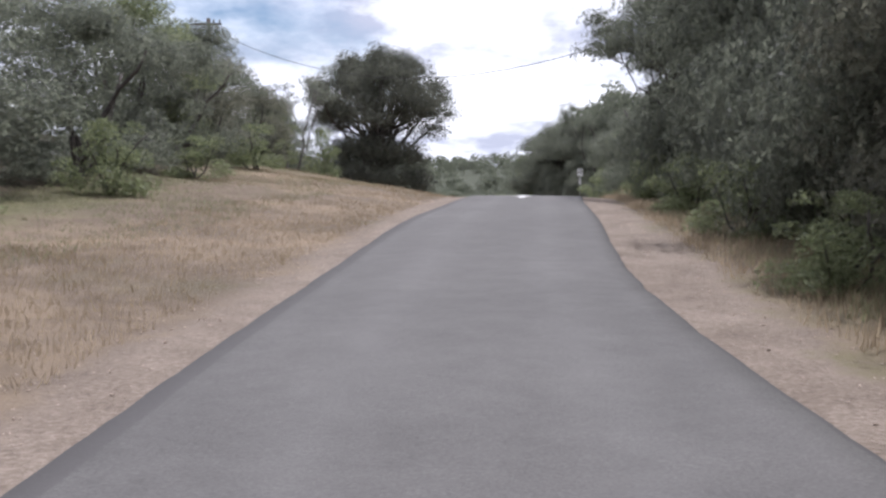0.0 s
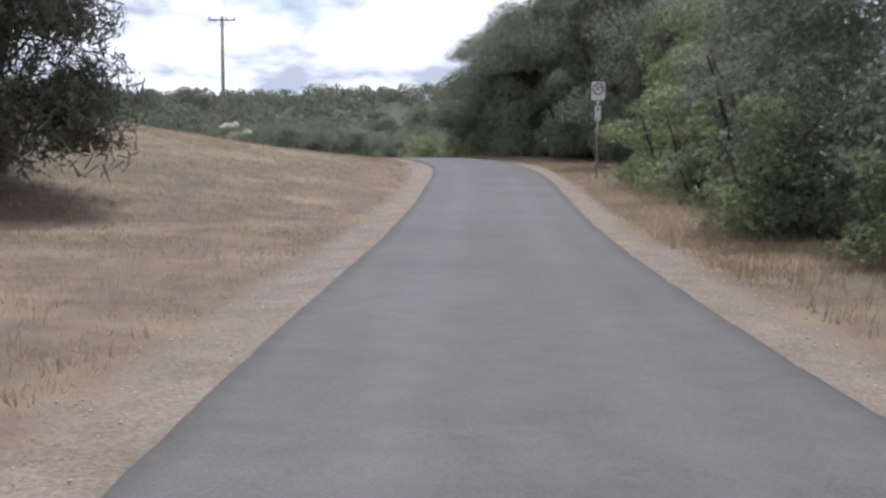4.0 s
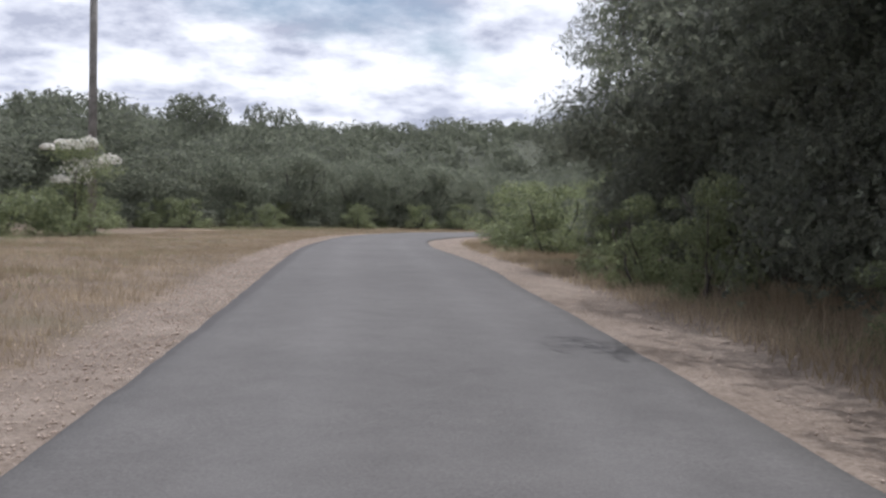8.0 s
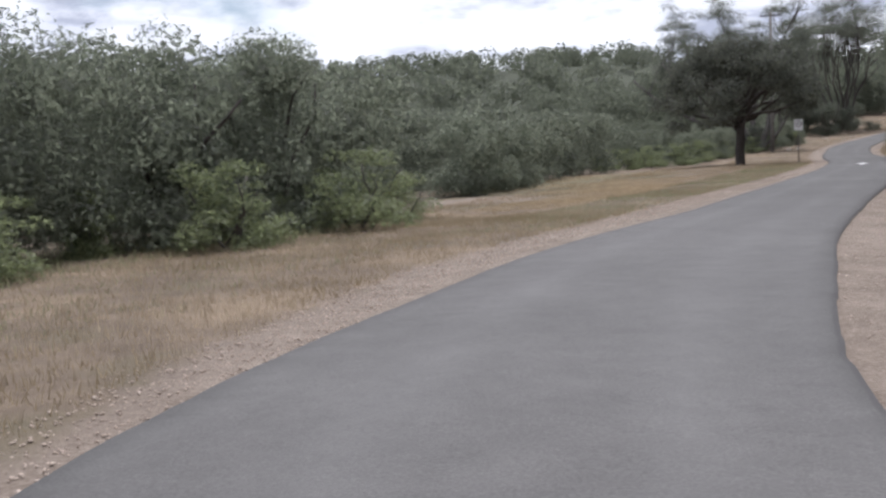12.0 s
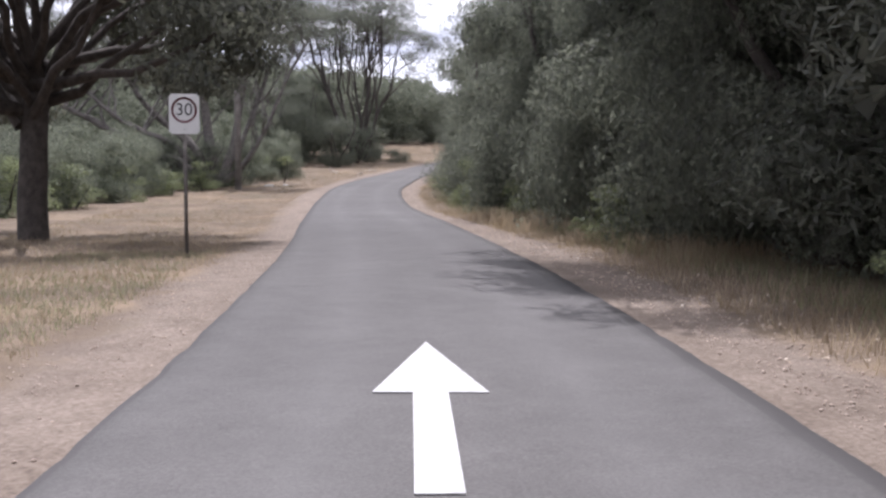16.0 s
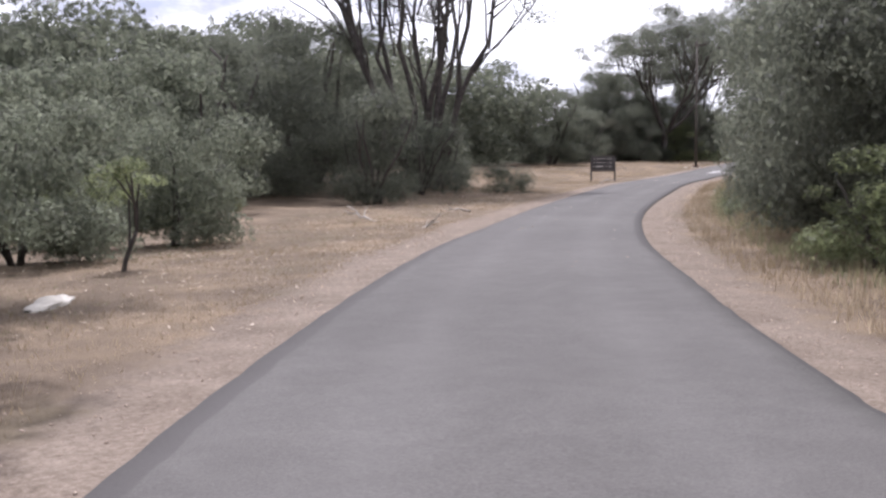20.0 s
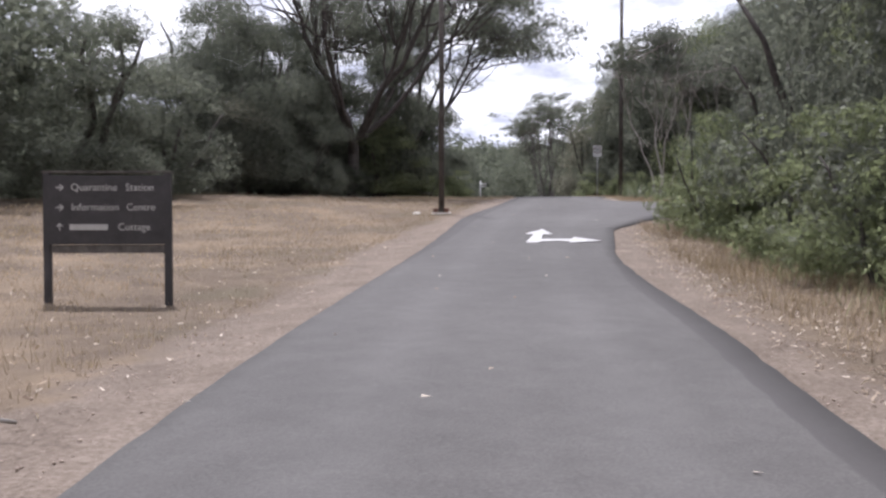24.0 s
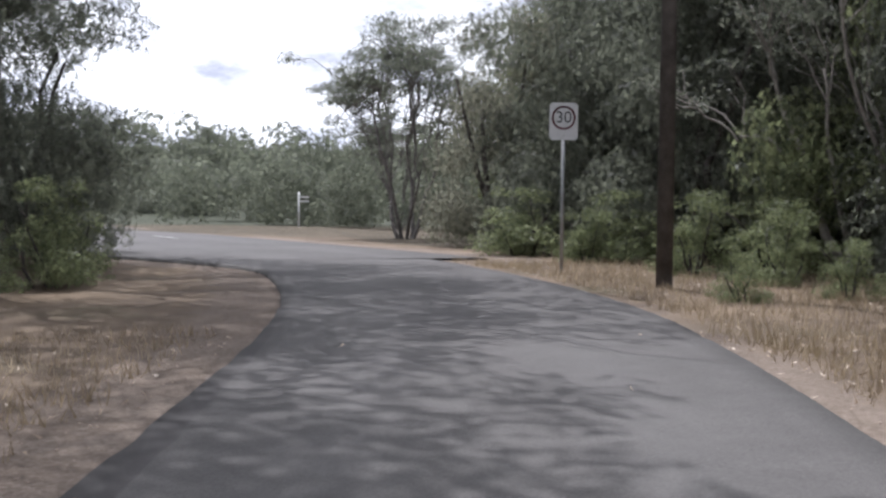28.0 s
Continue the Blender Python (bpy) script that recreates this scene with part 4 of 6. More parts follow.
def round_tree():
    """The broad dark tree with drooping needles, branches showing through."""
    rng = np.random.RandomState(77)
    tubes, clumps = [], []
    for i in range(6):
        tubes.append(tube_arrays(bent(rng, (rng.uniform(-0.3, 0.3), rng.uniform(-0.3, 0.3), -0.2), (rng.uniform(-1, 1), rng.uniform(-1, 1), rng.uniform(3, 5)), 7, 0.2), np.linspace(0.3, 0.16, 7), 8))
    for i in range(64):
        a, el = rng.uniform(0, 6.28), rng.uniform(-0.1, 1.35)
        reach = 4.0 + rng.uniform(-0.5, 0.5)
        e = np.array([reach * math.cos(a) * math.cos(el), reach * math.sin(a) * math.cos(el), 5.0 + 4.0 * math.sin(el)])
        st = np.array([rng.uniform(-0.7, 0.7), rng.uniform(-0.7, 0.7), rng.uniform(1.5, 4.6)])
        p = bent(rng, st, e, 7, 0.2)
        tubes.append(tube_arrays(p, np.linspace(0.1, 0.02, 7), 5))
        for q in (e, p[5] + rng.normal(0, 0.35, 3)):
            clumps.append((q, (rng.uniform(0.8, 1.3), rng.uniform(0.8, 1.3), rng.uniform(0.6, 0.95))))
    for i in range(34):
        a, k = rng.uniform(0, 6.28), rng.uniform(0.2, 1) ** 0.5
        clumps.append(((3.2 * math.cos(a) * k, 3.2 * math.sin(a) * k, rng.uniform(0.6, 5.6 - 2.4 * k)), (1.1, 1.1, 0.9)))
    crown = crown_arrays(rng, clumps, 84000, 0.3, 0.04, core=False, low=-0.8, fill=0.9)
    low = crown_arrays(rng, clumps[-34:], 15000, 0.16, 0.042, core=True)
    return plant("tree", "broad rounded dark tree with drooping needle foliage on a grass bank", "tree", join_arrays([crown, low]), LEAF_NEEDLE, join_arrays(tubes), BARK)


place(round_tree(), 73.0, -10.9, 0, 1.12, 0.05, 1.16)

for s, u, h, w in ((134, -13.5, 1.6, 3.0), (131, -15, 1.8, 3.2), (137, -12.5, 1.5, 2.4), (143, -14, 1.8, 2.6), (147, -15, 2, 3), (151, -13, 1.6, 2.6), (155, -11.2, 1.4, 2.2), (160, -9.2, 1.5, 2.2), (164, -8.2, 1.6, 2.4), (168, -8.0, 1.7, 2.6), (171, -8.6, 1.3, 2.0)):
    shrub(s, u, h, w)
for s, u, h in ((150, -17, 4.0), (153, -15.5, 4.2), (156, -14, 4.4), (159, -12.5, 4.4), (162, -11.5, 4.2), (165, -10.8, 4.3), (168, -10.5, 4.2), (171, -11.5, 4.4), (174, -13.5, 4.2), (177, -15.5, 4.5),
                (186, -13.5, 3.2), (189, -14.0, 3.4), (193, -15.0, 3.6), (197, -15.5, 3.5), (201, -16, 3.6), (205, -16, 3.8), (209, -15, 3.6), (146, -20, 4.6), (152, -21, 5), (158, -19, 5.2), (164, -17, 5.4), (170, -17.5, 5.2), (176, -20, 5.6), (183, -19, 4.6), (190, -20, 4.0), (197, -21, 4.0), (204, -22, 4.2), (138, -24, 4.6), (130, -26, 4.6), (122, -28, 4.5)):
    wall_tree(s, u, h, h * 1.15)


def flowering_bush():
    rng = np.random.RandomState(88)
    cl = dome_clumps(rng, 2.7, 2.6, 16, 0.5)
    b = plant("flowering_bush", "leafy bush with clusters of white flowers beside a pole", "shrub", crown_arrays(rng, cl, 4200, 0.11, 0.06), LEAF_GREEN, stems(rng, 2.5, 2, 3, 0.05), BARK)
    for c, r in [q for q in cl if q[0][2] > 1.0][:9]:
        at = [((c[0] * 1.08, c[1] * 1.08, c[2] + r[2] * 0.6), (r[0] * 0.6, r[1] * 0.6, r[2] * 0.5))]
        part("flower_cluster", mesh_from("flower_cluster", *crown_arrays(rng, at, 260, 0.06, 0.045, core=False), FLOWER), b, "cluster of white flowers")
    return b


place(flowering_bush(), 137.5, -10.2, 0, 1.35, 0.05, 1.2)


def domed_tree():
    """A single dark trunk under a wide flat dome, with shade beneath."""
    rng = np.random.RandomState(91)
    tubes = [tube_arrays(bent(rng, (0, 0, -0.2), (0.1, 0.1, 2.6), 7, 0.1), np.linspace(0.34, 0.26, 7), 9)]
    clumps = []
    for i in range(40):
        a, k = rng.uniform(0, 6.28), rng.uniform(0.2, 1) ** 0.6
        e = np.array([4.9 * k * math.cos(a), 4.9 * k * math.sin(a), 2.3 + 4.5 * math.sqrt(max(0, 1 - 0.93 * k * k)) - 0.5])
        p = bent(rng, (0.1, 0.1, rng.uniform(1.8, 2.8)), e, 7, 0.2)
        tubes.append(tube_arrays(p, np.linspace(0.11, 0.025, 7), 6))
        clumps.append((e, (1.2, 1.2, 0.8)))
        if k > 0.45:
            clumps.append((e + np.array([rng.normal(0, 0.3), rng.normal(0, 0.3), -0.9]), (0.95, 0.95, 0.6)))
    return plant("tree", "dark single-trunked tree with a wide domed crown on dry grass", "tree", crown_arrays(rng, clumps, 34000, 0.16, 0.075, core=True, fill=0.6), LEAF_NEEDLE, join_arrays(tubes), BARK)


place(domed_tree(), 215.4, -6.8, 0, 0.9, 0.05, 1.18)
for s, u, h, w in ((222, -11, 1.6, 2.6), (227, -10.5, 1.8, 2.8), (232, -10, 1.7, 2.6), (237, -9.5, 1.5, 2.4), (218, -12.5, 1.5, 2.5), (242, -8.6, 1.2, 2.2), (247, -8.2, 1.5, 2.4), (252, -8.0, 1.6, 2.2)):
    shrub(s, u, h, w)
for s, u, h in ((214, -18, 3.4), (220, -17, 3.2), (226, -16, 3.0), (232, -14.4, 2.8), (238, -14.4, 2.8), (244, -14.5, 3.0), (253, -13.5, 3.2), (257, -13.5, 3.6), (262, -13.5, 4.0), (268, -13, 4.4), (231, -10.6, 2.7), (236, -10.2, 3.0), (240.5, -9.8, 2.7), (244, -11.2, 3.2), (226, -11.6, 2.6), (257.5, -8.2, 3.1), (261.5, -7.4, 2.6), (294, -18, 8), (300, -20, 8.5), (306, -20.5, 8.5), (312, -19, 8), (318, -17, 8), (272, -12.5, 5.0), (278, -13, 6.4), (285, -13.8, 7.5), (291, -19, 8)):
    wall_tree(s, u, h, h * 1.1)
for s in np.arange(140, 296, 4.2):
    near = float(np.interp(s, [140, 160, 175, 205, 230, 262, 296], [26, 20, 23, 24, 18, 17, 26]))
    for q in range(3):
        h = rng.uniform(4.6, 7.4) * float(np.interp(s, [150, 178, 188, 216, 240, 262, 296], [0.95, 0.9, 0.62, 0.52, 0.55, 0.75, 1.25]))
        wall_tree(s + rng.uniform(-2, 2), -near - 5.5 * q - rng.uniform(0, 3), h, h * rng.uniform(0.85, 1.2))
for s, u, h in ((196, -38, 6.5), (203, -36, 5.5), (188, -40, 7), (210, -40, 6), (222, -36, 5.5), (230, -40, 5.5), (178, -36, 9.5), (168, -34, 9.5), (160, -30, 8.5), (152, -32, 8.5), (144, -34, 8), (236, -34, 5), (244, -30, 5), (252, -29, 6.5), (262, -27, 9), (270, -25, 9), (276, -21, 9.5)):
    wall_tree(s, u, h, h * 0.8)
for i in range(46):
    s = rng.uniform(214, 272)
    shrub(s, -float(np.interp(s, [214, 230, 255, 272], [13.5, 11, 9.5, 11])) - rng.uniform(0, 3), rng.uniform(0.8, 1.7))
for i in range(26):
    s = rng.uniform(146, 176)
    shrub(s, -float(np.interp(s, [146, 155, 162, 170, 176], [15.5, 12.2, 9.4, 8.8, 12])) - rng.uniform(0, 1.5), rng.uniform(0.7, 1.6))


def sprawling_gum():
    """An old gum whose heavy limbs lean out low over the scrub, with fans of upright twigs and small pads of leaves; x runs across the road to the right."""
    rng = np.random.RandomState(103)
    tubes, clumps = [], []
    limbs = (((-0.5, 0, 0.2), (-2.2, -0.4, 1.5), (-5.0, -0.8, 2.9), (-8.6, -1.2, 5.0), (-11.5, -1.4, 7.6), 0.2),
             ((-0.3, 0.2, 0.3), (-1.6, 0.6, 2.6), (-3.6, 1.0, 4.6), (-5.6, 1.2, 7.4), (-6.6, 1.4, 10.6), 0.19),
             ((-0.2, -0.3, 0.2), (-2.0, -1.4, 2.2), (-4.4, -2.6, 3.4), (-6.8, -3.4, 5.8), (-8.2, -4.0, 8.8), 0.15),
             ((0.0, 0.2, 0.2), (-0.5, 0.3, 3.0), (-0.9, 0.2, 6.0), (-1.8, 0.3, 9.0), (-2.4, 0.4, 12.4), 0.21),
             ((0.2, 0.0, 0.2), (0.9, 0.4, 2.8), (1.2, 0.8, 5.6), (2.2, 1.0, 8.6), (2.6, 1.6, 12.6), 0.2),
             ((0.3, -0.2, 0.3), (1.8, -0.6, 1.6), (2.9, -0.8, 3.4), (4.0, -0.8, 6.0), (5.4, -0.6, 8.6), 0.13),
             ((0.1, 0.3, 0.2), (1.2, 2.0, 2.4), (2.2, 3.4, 5.2), (3.0, 4.6, 8.0), (3.4, 5.6, 11.0), 0.15),
             ((-0.1, 0.3, 0.2), (-1.6, 2.4, 2.2), (-3.2, 4.2, 4.8), (-4.4, 5.6, 7.8), (-5.0, 6.4, 10.8), 0.15))
    for *pts, r in limbs:
        r *= 1.35
        p, _ = spline(pts, 0.35)
        p[1:-1] += np.cumsum(rng.normal(0, 0.035, (len(p) - 2, 3)), 0)
        tubes.append(tube_arrays(p, np.linspace(r, r * 0.28, len(p)) * (1 + 0.12 * np.sin(np.arange(len(p)) * 1.7)), 9))
        for q in range(9):
            o = p[int(len(p) * rng.uniform(0.34, 0.98))]
            up = np.array([rng.normal(0, 0.5), rng.normal(0, 0.5), 1.0])
            e = o + up / np.linalg.norm(up) * rng.uniform(1.8, 4.2)
            b = bent(rng, o, e, 8, 0.18)
            tubes.append(tube_arrays(b, np.linspace(r * 0.36, 0.02, 8), 6))
            for _ in range(4):
                c = b[rng.randint(3, 8)]
                tip = c + np.array([rng.normal(0, 0.55), rng.normal(0, 0.55), rng.uniform(0.5, 1.5)])
                tubes.append(tube_arrays(bent(rng, c, tip, 5, 0.2), np.linspace(0.026, 0.008, 5), 4))
                if tip[2] > 6.4:
                    clumps.append((tip, (rng.uniform(0.7, 1.35), rng.uniform(0.7, 1.35), rng.uniform(0.45, 0.75))))
    # dense growth round the middle stems
    for z in np.arange(4.6, 9.5, 0.6):
        clumps.append(((-0.8 + rng.normal(0, 0.3), rng.normal(0, 0.4), z), (0.85, 0.85, 0.75)))
    return plant("tree", "old sprawling gum tree with heavy grey limbs over scrub", "tree", crown_arrays(rng, clumps, 62000, 0.2, 0.09, core=False, low=-0.5, fill=0.8), LEAF_EUC, join_arrays(tubes), BARK_GREY)


fork = sprawling_gum()
place(fork, 250.6, -8.4, -25)
fork2 = spreading_gum(107, 16.4, 6.8, 11, 92, 48000, LEAF_EUC, BARK, "tall many-stemmed gum tree with dark upright limbs", fork=0.3, low=0.5, pad=1.45, thick=0.24, wide=(0.25, 0.8))
place(fork2, 285.0, -8.8)
shade_a = spreading_gum(171, 8.8, 3.9, 5, 46, 44000, LEAF_DARK, BARK, "dark roadside tree with limbs reaching over the asphalt", fork=1.2, low=0.5, pad=1.15, thick=0.2)
place(shade_a, 111.2, 7.6)
clone(shade_a, 30.6, 5.0, 120, 0.72, 0.8)
shade_b = spreading_gum(172, 8.6, 4.4, 5, 50, 46000, LEAF_DARK, BARK, "dark roadside tree with limbs reaching over the asphalt", fork=1.4, low=0.42, pad=1.2, thick=0.2)
place(shade_b, 208.4, 5.7)
ball = dense_tree(110, 3.1, 2.6, 6500, LEAF_DARK, 0.09, 0.04, n=20, size=0.55, name="bush", label="dark rounded bush standing on the dry verge", category="shrub")
place(ball, 275.2, -7.5, 0, 1.3, 0.05, 1.25)
low = dense_tree(111, 1.2, 2.2, 3600, LEAF_DARK, 0.09, 0.05, n=14, size=0.38, name="bush", label="low dark rounded bush with pale dead twigs on top", category="shrub")
place(low, 283.4, -5.0)
under = dense_tree(112, 2.4, 3.2, 4500, LEAF_DARK, 0.1, 0.05, n=16, size=0.55, name="bush", label="dark undergrowth at the foot of a gum tree", category="shrub")
place(under, 280.8, -7.6, 0, 1.25, 0.05, 1.25)
for s, u, turn, k in ((249.0, -8.6, 10, 0.95), (251.8, -7.7, 95, 0.85), (248.2, -10.2, 170, 1.0), (253.6, -9.0, 300, 0.95), (251.0, -11.4, 40, 1.1),
                      (283.6, -8.0, 70, 1.1), (286.6, -8.4, 160, 1.2), (278.2, -8.6, 250, 1.1), (289.5, -9.4, 20, 1.0)):
    clone(under, s, u, turn, k, k * 1.15)
gum3 = spreading_gum(121, 12.5, 7.3, 9, 44, 33000, LEAF_EUC, BARK, "large spreading gum tree with long bare limbs shading the junction", fork=2.4, low=0.5, pad=1.35, thick=0.24, lean=(0.1, -0.12), length=0.25, width=0.11, wide=(0.35, 0.95))
place(gum3, 338.6, -9.6, 0, 1.04, 0.05, 1.17)
gum4 = spreading_gum(123, 13.0, 6.4, 7, 36, 28000, LEAF_EUC, BARK, "tall dark gum tree with a crown over the junction", fork=2.8, low=0.5, pad=1.6, thick=0.2, lean=(0.22, -0.06), length=0.27, width=0.14, wide=(0.3, 0.85))
place(gum4, 349.0, -6.8, 0, 1.0, 0.05, 1.05)
for s, u, h in ((332.5, -13.2, 8.2), (326, -13.5, 5.4), (321, -13.9, 7.2), (316, -18, 8.8), (330, -12.5, 4.4), (334, -10.5, 4.2), (311, -22, 9.2), (306, -25, 9.5), (318, -26, 10), (326, -20, 9), (300, -27, 9.5), (310, -32, 10.5), (295, -26, 9), (290, -27, 9.5), (302, -34, 10.5), (333, -15, 6.5), (338, -10.8, 4.6), (340.5, -8.4, 4.6), (343.5, -9.0, 6.4), (346, -12, 7.5), (328, -17, 7.5)):
    wall_tree(s, u, h * 0.84, h * 0.9)
for s, u, h, w in ((346, -6.6, 1.6, 2.4), (349, -7.4, 1.8, 2.6), (342, -6.4, 1.2, 2.0)):
    shrub(s, u, h, w)
for s, u, h, w in ((337, 10.6, 8.5, 6.5), (341, 10.4, 9.5, 6.5), (345, 10.2, 10, 7), (349, 10.0, 10, 6.5), (345, 14, 10.5, 7), (339, 15, 10, 7), (353, 9.6, 9.5, 6.5), (352, 14, 10.5, 7), (334, 13.5, 8.5, 6), (357, 11, 10, 7)):
    wall_tree(s, u, h, w)
for s, u, h, w in ((347, 6.4, 1.3, 2.0), (351, 6.0, 1.5, 2.4), (354, 5.4, 1.6, 2.4), (343, 7.0, 1.4, 2), (339, 7.4, 1.2, 2)):
    shrub(s, u, h, w)
for x, y, h, w in ((127.5, 303, 7.5, 5.0), (130, 307, 8.0, 5.4), (132, 311, 7.0, 5.2), (126.3, 298.6, 9.5, 5.6), (124.6, 294.8, 10, 6), (129.5, 300.6, 10, 6), (133, 305.5, 9.5, 6), (135.5, 311, 8, 5.5), (123.5, 290, 9.5, 6), (118.4, 313.6, 6.4, 5.0), (115.5, 309.5, 5.2, 4.4)):
    c = copy_thing(WALL[rng.randint(len(WALL))], Matrix.Identity(4))
    put_at(c, x, y, rng.uniform(0, 360), w / 5.2, 0.1, h / 6.0)
for x, y, h in ((114.6, 306.3, 1.5), (116.6, 309.0, 1.3), (112.6, 305.0, 1.2), (122.2, 299.4, 1.2), (123.3, 301.3, 1.5), (120.5, 296.8, 1.3), (125.6, 304.6, 1.2), (122.0, 296.4, 1.9), (119.5, 293.5, 1.5), (119.4, 299.0, 0.7), (120.4, 298.0, 0.85), (127.6, 307.4, 1.1)):
    c = copy_thing(SHRUB[rng.randint(len(SHRUB))], Matrix.Identity(4))
    put_at(c, x, y, rng.uniform(0, 360), h * 1.1 / 2.6, 0.1, h / 2.4)

# ---- trees beyond the junction ----
gums = [spreading_gum(141 + i, 10.0, 3.2, 5, 42, 12000, LEAF_DARK, BARK_GREY, "slender gum tree with pale stems in thick bush", fork=0.3, low=0.36, pad=0.85, thick=0.15, length=0.25, width=0.11) for i in range(2)]
spots = [(135.8, 317.6, 8.6), (131, 300, 9.5), (136, 302, 10), (141, 304, 10), (140, 311, 9), (145, 316, 8.5), (128, 294, 9.5), (124, 289, 9), (120, 283, 8.5), (147, 309, 10), (150, 322, 9), (134, 294, 10), (129, 286, 10), (153, 332, 8), (117, 277, 8), (122, 275, 9)]
first = [True, True]
for i, (x, y, h) in enumerate(spots):
    g = gums[i % 2]
    if first[i % 2]:
        first[i % 2] = False
        put_at(g, x, y, rng.uniform(0, 360), h / 10.0)
    else:
        c = copy_thing(g, Matrix.Identity(4))
        put_at(c, x, y, rng.uniform(0, 360), h / 10.0)


for x, y, h, w in ((136, 301, 8, 6), (140, 306, 8, 6), (145, 311, 7.5, 6), (149, 318, 7, 6), (131, 295, 8.5, 6), (127, 289, 8.5, 6), (152, 328, 6, 5), (156, 338, 5, 5), (160, 348, 5, 6), (165, 358, 5, 6), (120, 322, 4, 5), (124, 332, 4.5, 5), (128, 342, 5, 6), (133, 353, 5, 6), (138, 364, 5, 6), (144, 375, 5, 6), (116, 330, 5, 6), (121, 342, 6, 6), (127, 355, 6, 6), (150, 385, 5, 6), (158, 398, 5, 7), (170, 395, 5, 7), (172, 375, 5, 7), (142, 298, 10, 7), (148, 304, 10, 7), (154, 314, 9, 7), (122, 282, 8, 6), (117, 276, 7, 5), (126, 279, 9, 7), (134, 288, 10, 7), (138, 292, 10.5, 7)):
    back_spots.append((x, y, h, w))


def bushland():
    """The trees behind the first rows, too many to count."""
    rng = np.random.RandomState(12)
    out = []
    for x, y, h, w in back_spots:
        v, a = BACK[rng.randint(4)], rng.uniform(0, 6.28)
        c, s = math.cos(a) * w / 5.2, math.sin(a) * w / 5.2
        out.append(np.stack([x + v[:, 0] * c - v[:, 1] * s, y + v[:, 0] * s + v[:, 1] * c, ground_z(x, y)[0] - 0.1 + v[:, 2] * h / 6.0], 1))
    v = np.vstack(out)
    tagged(new("bushland", mesh_from("bushland", v, np.arange(len(v)).reshape(-1, 3), LEAF_FAR)), "dense grey-green bush standing behind the roadside trees", "woodland", kind="stuff")


bushland()


# ---- far woods ----
def far_woods():
    rng = np.random.RandomState(7)
    vs, n = [], 0
    jobs = ((850, 24, 100, 600, 0.27, 0.17, 5.0), (4400, 90, 560, 190, 0.66, 0.42, 6.6), (520, 13, 90, 160, 0.6, 0.4, 7.0))
    for k, (count, lo, hi, per, length, width, size) in enumerate(jobs):
        x, y = rng.uniform(-330, 480, count * 12), rng.uniform(40, 760, count * 12)
        s, u, d, _ = road_frame(x, y)
        hidden = (u > 0) & (s < 318) if k < 2 else (u < 0) | (s > 312) | (s < 0)
        clear = np.minimum(off_strip(x, y, MAIN_A, MAIN_DIR, 300, 9.0), off_strip(x, y, SIDE_A, SIDE_DIR, 60, 6.0)) > 0
        clear &= off_strip(x, y, np.array([118.0, 306.0]), np.array([0.717, 0.697]), 52, 5.5) > 0
        bare = (s > 78) & (s < 128) & (d < 42)
        ok = np.nonzero((d > lo) & (d < hi) & ~hidden & clear & ~bare)[0][:count]
        for i in ok:
            z = ground_z(x[i], y[i])[0]
            h = size * rng.uniform(0.76, 1.1)
            for c, r in [((x[i] + rng.normal(0, h * 0.22), y[i] + rng.normal(0, h * 0.22), z + h * rng.uniform(0.1, 0.8)), (h * 0.36 * rng.uniform(0.7, 1.2), h * 0.36 * rng.uniform(0.7, 1.2), h * 0.32)) for _ in range(5)]:
                m = per // 5
                dr = sphere_dirs(rng, m, -0.5)
                p = np.array(c) + dr * np.array(r) * rng.uniform(0.8, 1.08, (m, 1))
                nr = dr + rng.normal(0, 0.55, (m, 3))
                nr /= np.linalg.norm(nr, axis=1, keepdims=True)
                vs.append(tri_leaves(rng, p, nr, length * 1.35, width * 1.8, 0.1))
    v = np.vstack(vs)
    me = mesh_from("far_woods", v, np.arange(len(v)).reshape(-1, 3), LEAF_FAR)
    return tagged(new("far_woods", me), "low dense grey-green bushland covering the far slopes", "woodland", kind="stuff")


far_woods()

# ---- grass, stones and litter ----


def zone_points(rng, n, s0, s1, u0, u1):
    s, u = rng.uniform(s0, s1, n), rng.uniform(u0, u1, n)
    lx, ly = np.interp(s, LINE_S, LINE[:, 0]), np.interp(s, LINE_S, LINE[:, 1])
    tx, ty = np.interp(s, LINE_S, TANG[:, 0]), np.interp(s, LINE_S, TANG[:, 1])
    x, y = lx + ty * u, ly - tx * u
    s2, u2, d, _ = road_frame(x, y)
    ok = (np.abs(d - np.abs(u)) < 0.4) & (np.minimum(off_strip(x, y, MAIN_A, MAIN_DIR, 160, 3.6), off_strip(x, y, SIDE_A, SIDE_DIR, 45, 4.6)) > 0) & ~((s > 341) & (np.abs(u) < 7) & (u < 2.6))
    return x[ok], y[ok], s[ok], np.abs(u[ok])


def blades(rng, x, y, h, per, spread, width):
    """Tufts of narrow upright triangles."""
    z = ground_z(x, y)
    base = np.repeat(np.stack([x, y, z - 0.02], 1), per, 0)
    n = len(base)
    base[:, :2] += rng.normal(0, spread, (n, 2))
    hh = np.repeat(h, per) * rng.uniform(0.5, 1.15, n)
    a = rng.uniform(0, math.pi, n)
    w = width * rng.uniform(0.6, 1.4, n)
    side = np.stack([np.cos(a) * w, np.sin(a) * w, 0 * a], 1)
    tip = base + np.stack([rng.normal(0, 0.3, n) * hh, rng.normal(0, 0.3, n) * hh, hh], 1)
    v = np.stack([base - side, base + side, tip], 1).reshape(-1, 3)
    return v


